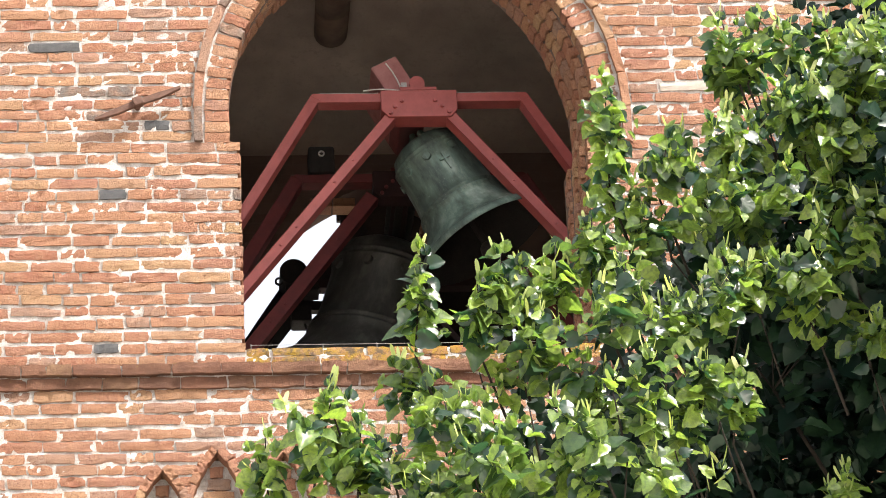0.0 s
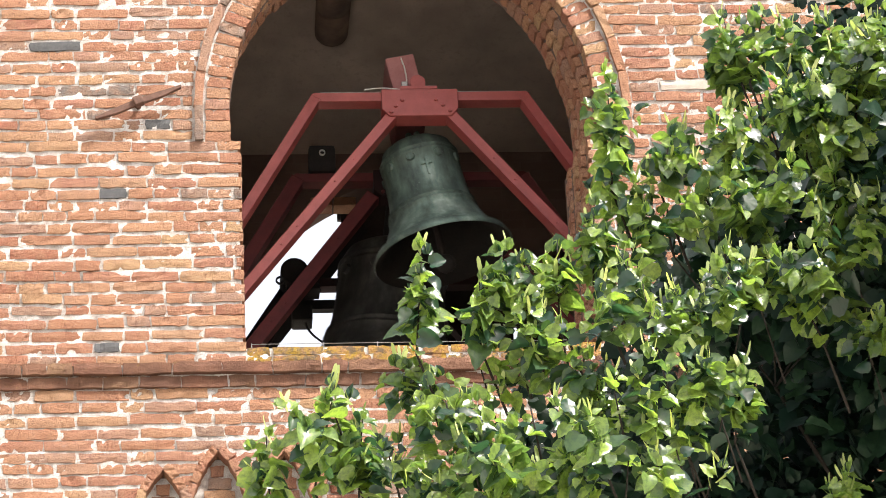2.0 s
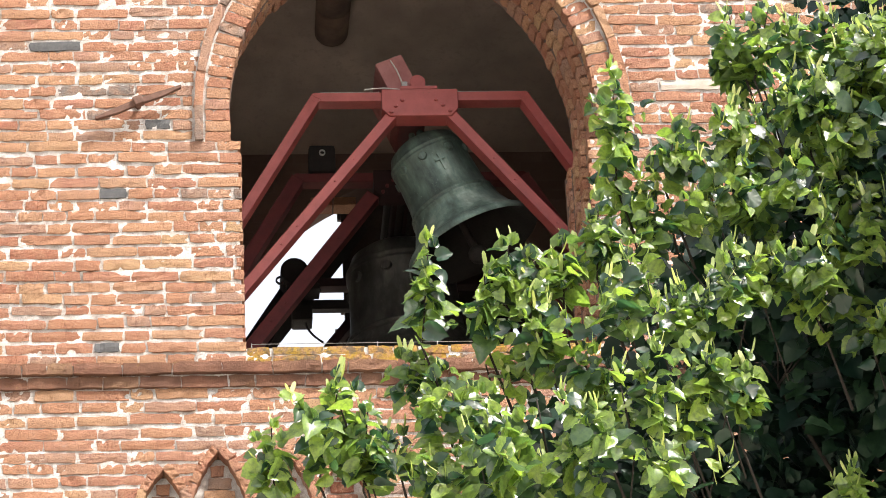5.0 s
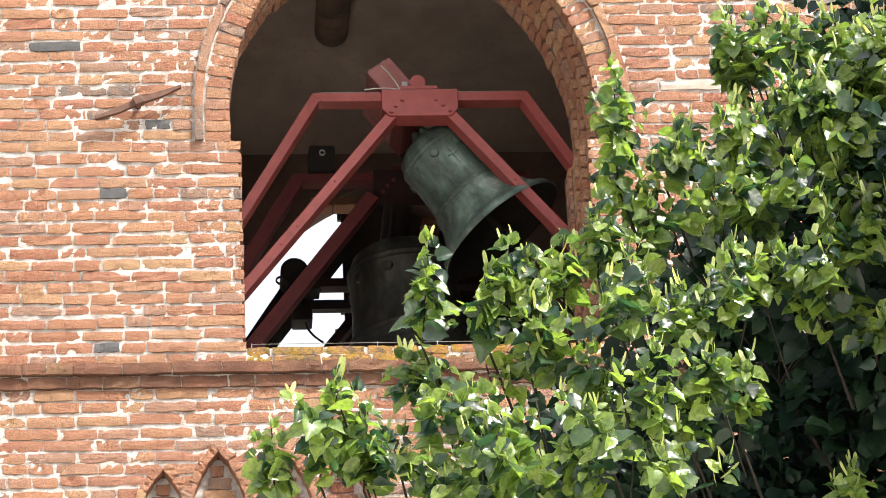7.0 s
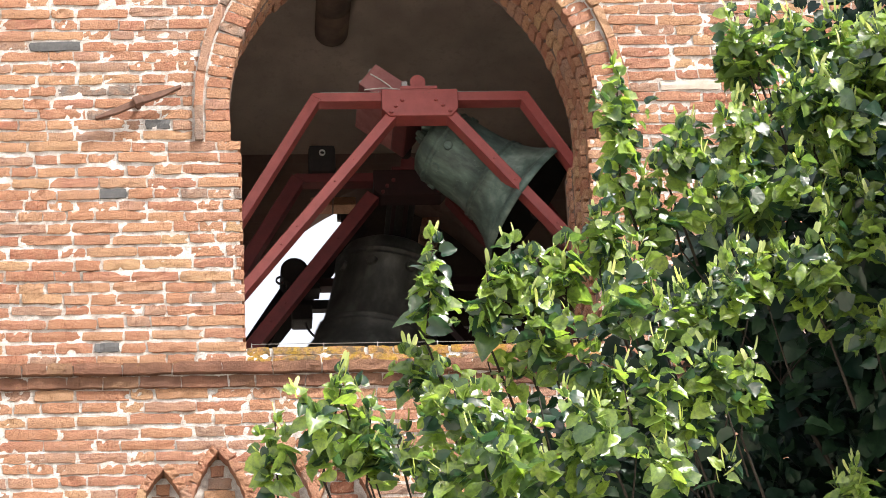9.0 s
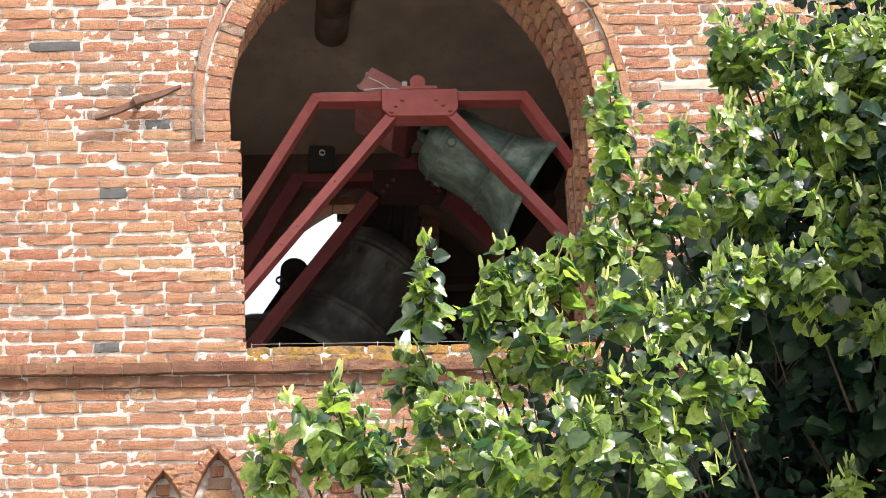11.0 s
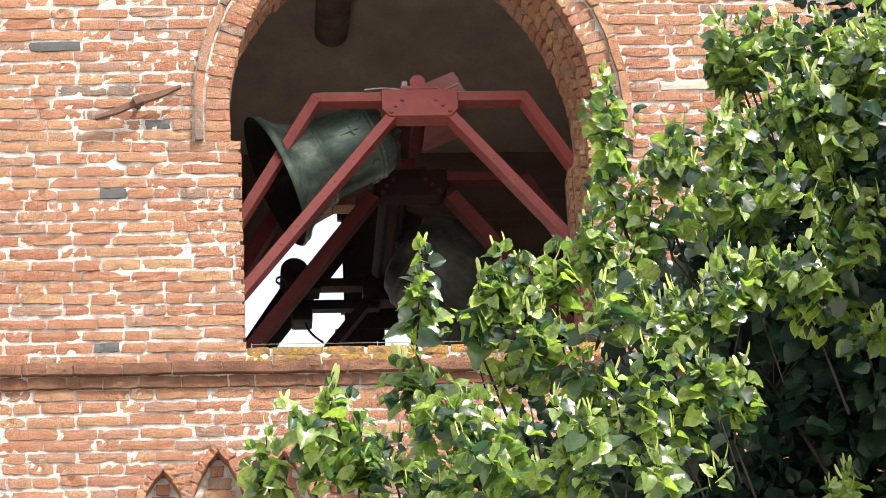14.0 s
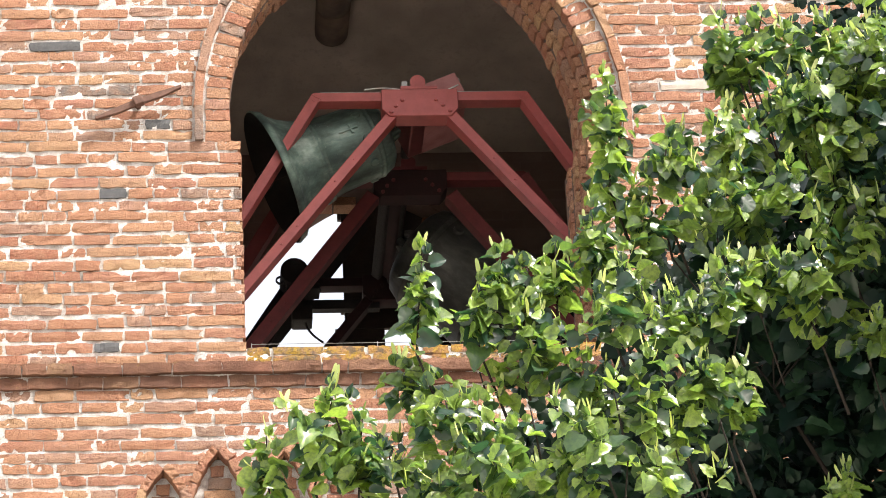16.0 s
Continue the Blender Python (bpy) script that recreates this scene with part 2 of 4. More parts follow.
def opening_wall(name, y0, y1, material, skew=0.0, x0=-2.75, x1=2.75, z0=0.0, z1=15.0):
    """A wall with the pointed opening cut through it."""
    bm = bmesh.new()
    hole = [(JAMB_L, SILL_Z), (JAMB_L, SPRING_Z)] + [(x, z) for x, z, _, _ in arch_points()] + [(JAMB_R, SPRING_Z), (JAMB_R, SILL_Z)]
    half = len(hole) // 2

    def prism(ring):
        a = [bm.verts.new((x, y0, z)) for x, z in ring]
        b = [bm.verts.new((x + (0 if x in (x0, x1) else skew), y1, z)) for x, z in ring]
        bm.faces.new(a)
        bm.faces.new(list(reversed(b)))
        for k in range(len(ring)):
            j = (k + 1) % len(ring)
            bm.faces.new((a[k], b[k], b[j], a[j]))

    prism([(x0, z0), (x1, z0), (x1, SILL_Z), (x0, SILL_Z)])
    for k in range(len(hole) - 1):
        (xa, za), (xb, zb) = hole[k], hole[k + 1]
        if abs(za - zb) < 1e-6 and za < SPRING_Z + 0.01:
            continue
        side = x0 if k < half else x1
        prism([(side, za), (xa, za), (xb, zb), (side, zb)])
    apex = max(z for _, z in hole)
    prism([(x0, apex), (x1, apex), (x1, z1), (x0, z1)])
    return tagged(part(name, bm, material), kind="structure")


def plain_wall(name, lo, hi, material):
    bm = bmesh.new()
    add_box(bm, lo, hi)
    return tagged(part(name, bm, material), kind="structure")


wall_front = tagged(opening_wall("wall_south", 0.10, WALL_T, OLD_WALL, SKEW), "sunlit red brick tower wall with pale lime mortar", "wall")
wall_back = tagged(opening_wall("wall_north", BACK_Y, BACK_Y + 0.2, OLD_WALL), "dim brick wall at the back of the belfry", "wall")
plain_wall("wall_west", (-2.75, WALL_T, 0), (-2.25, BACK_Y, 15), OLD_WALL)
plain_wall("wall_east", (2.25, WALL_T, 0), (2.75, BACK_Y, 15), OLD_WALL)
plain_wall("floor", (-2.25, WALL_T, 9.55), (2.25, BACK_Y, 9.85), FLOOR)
bm = bmesh.new()
add_box(bm, (-2.25, WALL_T, 0.0), (2.25, BACK_Y, 0.3))
for v in bm.verts:
    v.co.z += 13.72 - 0.26 * (v.co.y - WALL_T)
tagged(part("ceiling", bm, PLASTER), "sloping sooty plaster ceiling of the belfry", "ceiling", kind="structure")
bm = bmesh.new()
bmesh.ops.create_grid(bm, x_segments=40, y_segments=40, size=2500)
tagged(part("ground", bm, EARTH), "pale dry gravel ground around the tower", "ground", kind="structure")


# ---- the bell frame ----
BELL_X = -0.012
TOP_Z = 12.095


def trestle(y, paint, label, start=0.15, slope=0.795, wide=0.055, reach=0.56, dark=None):
    base = empty("bell_trestle", pose(BELL_X, y, 9.85))
    tagged(base, label, "bell frame", "steel trestles of the belfry")
    z = TOP_Z - 9.85
    deep = 0.09
    bm = bmesh.new()
    add_box(bm, (-reach - 0.006, -deep / 2, z - 0.054), (reach + 0.018, deep / 2, z), 0.004)
    part("top_beam", bm, paint, base)
    bm = bmesh.new()
    outline = [(-0.205, z + 0.006), (0.208, z + 0.006), (0.208, z - 0.112), (0.172, z - 0.157), (-0.165, z - 0.157), (-0.205, z - 0.115)]
    a = [bm.verts.new((x, -deep / 2 - 0.022, zz)) for x, zz in outline]
    b = [bm.verts.new((x, deep / 2 + 0.012, zz)) for x, zz in outline]
    bm.faces.new(a)
    bm.faces.new(list(reversed(b)))
    for k in range(6):
        bm.faces.new((a[k], b[k], b[(k + 1) % 6], a[(k + 1) % 6]))
    bmesh.ops.bevel(bm, geom=list(bm.edges), offset=0.003, segments=1, affect="EDGES")
    plate = part("gusset_plate", bm, dark or paint, base)
    for x, zz in ((-0.155, -0.135), (-0.13, -0.098), (-0.093, -0.062), (0.162, -0.130), (0.125, -0.094), (0.088, -0.060)):
        bm = bmesh.new()
        add_rod(bm, (x, -deep / 2 - 0.022, z + zz), (x, -deep / 2 - 0.034, z + zz), 0.0125, 0.010, 6)
        part("bolt", bm, paint, plate)
    for s in (-1, 1):
        start_x, reach_x = start + (0.02 if s > 0 else 0), reach + (0.012 if s > 0 else 0)
        bm = bmesh.new()
        add_rod(bm, (s * reach_x, -deep / 2 - 0.002, z - 0.0275), (s * reach_x, deep / 2 + 0.002, z - 0.0275), 0.0278, None, 24)
        add_beam(bm, (s * reach_x, 0, z - 0.0275), (s * (reach_x + 0.585 * (z - 0.03)), 0, 0), wide, deep)
        part("outer_leg", bm, paint, base)
        bm = bmesh.new()
        add_beam(bm, (s * start_x, -0.008, z - 0.14), (s * (start_x + slope * (z - 0.14)), -0.008, 0), wide, deep)
        leg = part("inner_leg", bm, paint, base)
        for d in (0.35, 0.52, 0.86, 1.0):
            bm = bmesh.new()
            c = Vector((s * (start_x + slope * d * 0.78), -deep / 2 - 0.008, z - 0.14 - d * 0.78))
            add_rod(bm, c, c + Vector((0, -0.006, 0)), 0.008, 0.006, 6)
            part("bolt", bm, paint, leg)
    bm = bmesh.new()
    add_box(bm, (-2.05, -0.07, 0), (2.05, 0.07, 0.10), 0.005)
    part("base_beam", bm, paint, base)
    bm = bmesh.new()
    add_box(bm, (-0.10, -0.07, z + 0.006), (0.10, 0.07, z + 0.025), 0.003)
    add_rod(bm, (-0.005, -0.06, z + 0.055), (-0.005, 0.06, z + 0.055), 0.042, None, 20)
    add_box(bm, (-0.047, -0.056, z + 0.012), (0.037, 0.056, z + 0.056), 0.003)
    part("bearing_housing", bm, paint, base)
    return base


FRONT_Y = 0.90
trestle(FRONT_Y, RED, "red painted steel bell trestle with a bolted gusset plate")
MIDDLE_Y, REAR_Y = 1.82, 3.13
# shade is put into the paint here, deepest on gusset and rear trestle
trestle(MIDDLE_Y, RED_SHADED, "red steel bell trestle between two bells, coloured for shade", 0.21, 0.755, 0.075, 0.627, RED_DEEP_SHADE)
trestle(REAR_Y, RED_DEEP_SHADE, "red steel bell trestle near the back opening, coloured for deep shade", 0.17, 0.785)


# ---- the bells ----
def bell(y, z, size, bronze, label, hang, w, paint, weight_top, thick=1.0, full=1.07, tall=1.16):
    base = empty("bell", pose(BELL_X - 0.034, y, z))
    tagged(base, label, "bell", "bells of the belfry")
    s = size
    outer = [(0.0, 0.0), (0.10, -0.002), (0.155, -0.014), (0.192, -0.04), (0.210, -0.085), (0.211, -0.096), (0.220, -0.099), (0.220, -0.107), (0.213, -0.111), (0.213, -0.122), (0.219, -0.125), (0.219, -0.132), (0.213, -0.136), (0.215, -0.22),
             (0.221, -0.33), (0.232, -0.405), (0.243, -0.409), (0.244, -0.418), (0.236, -0.422), (0.238, -0.432), (0.249, -0.436), (0.250, -0.445), (0.243, -0.450), (0.262, -0.50), (0.295, -0.565), (0.335, -0.615), (0.360, -0.636), (0.368, -0.637), (0.374, -0.652), (0.385, -0.672), (0.378, -0.682)]
    inner = [(0.345, -0.66), (0.30, -0.61), (0.25, -0.53), (0.20, -0.40), (0.18, -0.25), (0.17, -0.10), (0.12, -0.05), (0.0, -0.045)]
    bm = bmesh.new()
    add_lathe(bm, [(max(r, 0.001) * s * full, zz * s * tall - hang) for r, zz in outer], 80)
    body = part("bell_body", bm, bronze, base, smooth=True)
    bm = bmesh.new()
    add_lathe(bm, [(max(r, 0.001) * s * full, zz * s * tall - hang) for r, zz in outer[-1:] + inner], 64)
    part("bell_inside", bm, BRONZE_INSIDE, body, "inner face of the bell, coloured near black for shade", smooth=True)
    relief = bmesh.new()
    add_box(relief, (-0.006 * s, -0.2275 * s, -0.30 * s - hang), (0.006 * s, -0.212 * s, -0.19 * s - hang), 0.002)
    add_box(relief, (-0.03 * s, -0.2265 * s, -0.235 * s - hang), (0.03 * s, -0.210 * s, -0.222 * s - hang), 0.002)
    part("cast_cross", relief, bronze, body)
    for turn in (-58, -20, 22, 60, 110, 160, 205, 250):
        seal = bmesh.new()
        add_rod(seal, (0, -0.212 * s * full, 0), (0, -0.226 * s * full, 0), 0.026 * s, 0.021 * s, 12)
        bmesh.ops.transform(seal, matrix=pose(0, 0, -0.165 * s * tall - hang, 0, 0, turn), verts=seal.verts)
        part("cast_medallion", seal, bronze, body)
    bm = bmesh.new()
    for k in range(4):
        c = math.pi / 4 + k * math.pi / 2
        add_rod(bm, (0.06 * s * math.cos(c), 0.06 * s * math.sin(c), -hang - 0.005), (0.03 * s * math.cos(c), 0.03 * s * math.sin(c), -hang + 0.06), 0.018 * s, None, 8)
    part("crown", bm, bronze, base)
    bm = bmesh.new()
    add_rod(bm, (0, 0, -hang - 0.06 * s), (0, 0, -hang - 0.72 * s), 0.014, 0.022, 10)
    bmesh.ops.create_icosphere(bm, subdivisions=2, radius=0.055 * s, matrix=pose(0, 0, -hang - 0.74 * s))
    part("clapper", bm, BLACK_IRON, base, smooth=True)
    bm = bmesh.new()
    add_box(bm, (-0.085 * thick, -w + 0.10, -0.035 * thick), (0.085 * thick, w - 0.10, 0.055), 0.012)
    # the rear bell's headstock takes the deep shade colour
    part("headstock", bm, RED_DARK if weight_top > 0.2 else RED_DEEP_SHADE, base)
    bm = bmesh.new()
    add_rod(bm, (0, -w - 0.02, 0), (0, w + 0.02, 0), 0.03, None, 16)
    part("axle", bm, BLACK_IRON, base)
    bm = bmesh.new()
    add_box(bm, (-0.08, -w + 0.085, 0.04), (0.08, w - 0.085, weight_top), 0.012)
    weight = part("counterweight", bm, paint, base)
    for x in (-0.045, 0.045):
        bm = bmesh.new()
        add_rod(bm, (x, -w + 0.13, weight_top - 0.01), (x, -w + 0.13, weight_top + 0.015), 0.012, None, 6)
        part("bolt_head", bm, STEEL, weight)
    if weight_top > 0.2:
        bm = bmesh.new()
        pts = [Vector((-0.02 + 0.03 * math.sin(2.2 * u), -w + 0.078, 0.03 + 0.25 * u)) for u in (0, 0.25, 0.5, 0.75, 1.0)]
        for a, b in zip(pts, pts[1:]):
            add_rod(bm, a, b, 0.0045, None, 6)
        part("cable", bm, PLASTIC, weight, "thin white cable")
    return base


BELL_A = (1.20, 12.085)
BELL_B = (2.48, 12.06)
bell_a = bell(BELL_A[0], BELL_A[1], 1.0, BRONZE, "swinging weathered bronze bell with green patina", 0.135, 0.33, FADED, 0.30, 1.0, 1.0, 1.01)
bell_b = bell(BELL_B[0], BELL_B[1], 1.3, BRONZE_DARK, "large dark bronze bell swinging behind the green one", 0.10, 0.60, BLACK_IRON, 0.10, 0.55, 1.12, 1.09)


# ---- the linden before the tower ----
def leaf_shape(rng):
    """A heart-shaped toothed leaf, folded on its midrib, along +y."""
    rim = [(0.0, 0.0), (0.20, -0.11), (0.38, -0.03), (0.49, 0.12), (0.485, 0.22), (0.53, 0.34), (0.465, 0.46), (0.44, 0.56), (0.36, 0.66), (0.305, 0.75), (0.15, 0.86), (0.0, 0.99)]
    droop = rng.uniform(0.05, 0.6)
    fold = rng.uniform(0.05, 0.38)

    def lift(x, y):
        return Vector((x * rng.uniform(0.93, 1.06) + rng.uniform(-0.02, 0.02), y + rng.uniform(-0.03, 0.03), abs(x) * fold * 2 - droop * y * y + rng.uniform(-0.035, 0.035)))

    right = [lift(x, y) for x, y in rim]
    left = [lift(-x, y) for x, y in rim[1:-1]]
    mid = lift(0, 0.42)
    verts = right + left + [mid]
    m = len(verts) - 1
    n = len(rim)
    ring = list(range(n)) + list(range(2 * n - 3, n - 1, -1))
    faces = [(m, ring[k], ring[(k + 1) % len(ring)]) for k in range(len(ring))]
    return verts, faces


class Leaves:
    def __init__(self, seed):
        self.rng = random.Random(seed)
        self.v, self.f, self.kind = [], [], []
        self.shapes = [leaf_shape(self.rng) for _ in range(14)]

    def leaf(self, at, way, up, size):
        verts, faces = self.rng.choice(self.shapes)
        y = way.normalized()
        x = y.cross(up)
        if x.length < 1e-3:
            x = y.orthogonal()
        x.normalize()
        z = x.cross(y)
        k = len(self.v)
        w = size * self.rng.uniform(0.82, 1.08)
        for p in verts:
            self.v.append(at + x * (p.x * w) + y * (p.y * size) + z * (p.z * size))
        for fc in faces:
            self.f.append(tuple(i + k for i in fc))
            self.kind.append(0)

    def bract(self, at, way, side, size):
        y = way.normalized()
        x = y.cross(side).normalized()
        z = x.cross(y)
        k = len(self.v)
        w = size * 0.10
        for s, d in ((0.15, 0.0), (0.8, 0.2), (1, 0.55), (0.85, 0.88), (0.3, 1.0), (-0.3, 1.0), (-0.85, 0.88), (-1, 0.55), (-0.8, 0.2), (-0.15, 0.0)):
            self.v.append(at + x * (w * s) + y * (size * d) + z * (0.06 * size * math.sin(3 * d)))
        self.f.append(tuple(k + i for i in range(10)))
        self.kind.append(1)

    def shoot(self, at, way, length, big, bracts=True, gap=0.027):
        """A leafy twig: broad hanging leaves along both sides, a tuft and bracts at its tip."""
        rng = self.rng
        way = way.normalized()
        side = way.cross(Vector((rng.uniform(-0.6, 0.6), rng.uniform(-1, 1), rng.uniform(-0.4, 0.4)))).normalized()
        n = max(4, int(length / gap))
        face = Vector((rng.gauss(0.25, 0.35), rng.gauss(-0.75, 0.3), rng.gauss(0.65, 0.35)))
        for k in range(n):
            u = (k + rng.uniform(0, 0.6)) / n
            p = at + way * (length * u)
            s = side if k % 2 else -side
            s = (s + way.cross(side) * rng.uniform(-0.9, 0.9)).normalized()
            d = s * 0.9 + way * rng.uniform(-0.1, 0.5) + Vector((0, 0, rng.uniform(-0.75, 0.1)))
            d.y *= 0.6
            size = big * rng.uniform(0.65, 1.15) * (1.0 - 0.4 * u)
            up = face + Vector((rng.gauss(0, 0.4), rng.gauss(0, 0.35), rng.gauss(0, 0.35)))
            self.leaf(p + s * 0.018, d, up, size)
            if bracts and rng.random() < 0.13:
                self.bract(p, way + s * 0.7 + Vector((0, 0, rng.uniform(-0.2, 0.6))), s, rng.uniform(0.05, 0.085))
        tip = at + way * length
        for k in range(3):
            s = Vector((rng.uniform(-1, 1), rng.uniform(-1, 1), rng.uniform(0.1, 1.2)))
            self.leaf(tip, way + s * 0.7, Vector((s.y, -0.8, 0.5)), big * rng.uniform(0.35, 0.6))
        if bracts:
            for k in range(rng.choice((0, 1, 1, 2))):
                self.bract(tip, Vector((rng.uniform(-0.45, 0.45), rng.uniform(-0.3, 0.3), 1)), side, rng.uniform(0.06, 0.09))

    def put(self, name, parent, origin, label="", green=None):
        me = bpy.data.meshes.new(name)
        me.from_pydata([tuple(p - origin) for p in self.v], [], self.f)
        me.materials.append(green or LEAF)
        me.materials.append(BRACT)
        me.polygons.foreach_set("material_index", self.kind)
        me.polygons.foreach_set("use_smooth", [True] * len(self.f))
        me.update()
        ob = new(name, me)
        ob.parent = parent
        ob.location = origin
        if label:
            ob["label"] = label
        return ob


TRUNK = Vector((2.3, -4.8, 0.0))
tree = tagged(empty("linden_tree", Matrix.Translation(TRUNK)), "leafy green linden tree with pale bracts in full sun", "tree")


def branch_mesh(rods, name, parent, origin):
    bm = bmesh.new()
    for a, b, r1, r2 in rods:
        add_rod(bm, a - origin, b - origin, r1, r2, 8)
    ob = part(name, bm, BARK, parent, smooth=True)
    ob.location = origin
    return ob


FORK = TRUNK + Vector((-0.15, -0.25, 5.2))
branch_mesh([(TRUNK - Vector((0, 0, 0.1)), TRUNK + Vector((-0.05, -0.08, 2.5)), 0.22, 0.17), (TRUNK + Vector((-0.05, -0.08, 2.5)), FORK, 0.17, 0.13),
             (FORK, TRUNK + Vector((0.1, 0, 9.3)), 0.13, 0.04)], "trunk", tree, TRUNK).location = (0, 0, 0)

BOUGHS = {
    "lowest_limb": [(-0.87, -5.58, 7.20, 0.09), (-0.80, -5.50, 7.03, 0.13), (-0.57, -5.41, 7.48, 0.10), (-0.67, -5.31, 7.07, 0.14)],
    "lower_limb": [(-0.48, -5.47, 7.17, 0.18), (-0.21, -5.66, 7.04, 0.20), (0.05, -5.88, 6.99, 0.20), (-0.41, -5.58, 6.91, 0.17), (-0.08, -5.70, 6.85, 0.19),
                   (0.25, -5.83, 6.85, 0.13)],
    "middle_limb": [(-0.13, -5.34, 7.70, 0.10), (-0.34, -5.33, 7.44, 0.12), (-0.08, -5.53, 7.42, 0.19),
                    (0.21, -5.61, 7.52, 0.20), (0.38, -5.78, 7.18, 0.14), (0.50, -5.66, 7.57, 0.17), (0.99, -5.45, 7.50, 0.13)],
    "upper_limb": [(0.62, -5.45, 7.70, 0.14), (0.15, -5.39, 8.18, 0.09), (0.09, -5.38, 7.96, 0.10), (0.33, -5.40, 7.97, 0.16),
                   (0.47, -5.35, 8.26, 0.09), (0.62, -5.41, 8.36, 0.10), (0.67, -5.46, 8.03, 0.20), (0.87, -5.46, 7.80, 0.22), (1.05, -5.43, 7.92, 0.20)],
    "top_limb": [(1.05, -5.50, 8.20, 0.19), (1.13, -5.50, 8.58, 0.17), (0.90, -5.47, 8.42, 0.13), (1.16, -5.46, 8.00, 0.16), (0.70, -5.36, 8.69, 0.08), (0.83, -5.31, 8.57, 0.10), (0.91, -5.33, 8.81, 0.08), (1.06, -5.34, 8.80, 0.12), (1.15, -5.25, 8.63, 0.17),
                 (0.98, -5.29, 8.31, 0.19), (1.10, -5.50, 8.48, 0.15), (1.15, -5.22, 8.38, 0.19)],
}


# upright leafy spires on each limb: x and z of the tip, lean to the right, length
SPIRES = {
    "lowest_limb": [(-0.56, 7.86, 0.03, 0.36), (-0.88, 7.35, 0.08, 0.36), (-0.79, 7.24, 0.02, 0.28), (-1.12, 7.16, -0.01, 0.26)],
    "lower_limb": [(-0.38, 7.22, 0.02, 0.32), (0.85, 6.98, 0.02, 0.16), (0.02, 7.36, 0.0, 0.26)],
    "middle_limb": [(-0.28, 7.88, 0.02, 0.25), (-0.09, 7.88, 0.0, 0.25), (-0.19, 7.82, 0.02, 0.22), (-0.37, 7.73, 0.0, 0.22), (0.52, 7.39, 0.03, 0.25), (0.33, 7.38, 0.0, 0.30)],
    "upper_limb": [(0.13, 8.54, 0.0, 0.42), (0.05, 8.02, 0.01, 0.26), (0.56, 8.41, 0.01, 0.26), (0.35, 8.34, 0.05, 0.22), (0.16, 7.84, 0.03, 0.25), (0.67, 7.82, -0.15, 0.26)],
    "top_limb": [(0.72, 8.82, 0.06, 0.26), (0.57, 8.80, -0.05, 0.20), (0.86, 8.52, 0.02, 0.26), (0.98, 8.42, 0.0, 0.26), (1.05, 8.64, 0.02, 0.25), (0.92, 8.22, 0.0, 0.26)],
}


def spray(green, foot, way, long, big):
    """A leafy spire: a leader with shorter twigs that rise beside it."""
    rng = green.rng
    for k in range(4):
        start = foot + way * (0.12 * k * long) + Vector((rng.gauss(0, 0.02), rng.gauss(0, 0.02), 0))
        end = foot + way * (long * (1 - 0.13 * k)) + Vector((rng.gauss(0, 0.035), rng.gauss(0, 0.03), 0))
        green.shoot(start, end - start, (end - start).length, big * (1 - 0.06 * k), k < 2, 0.028)


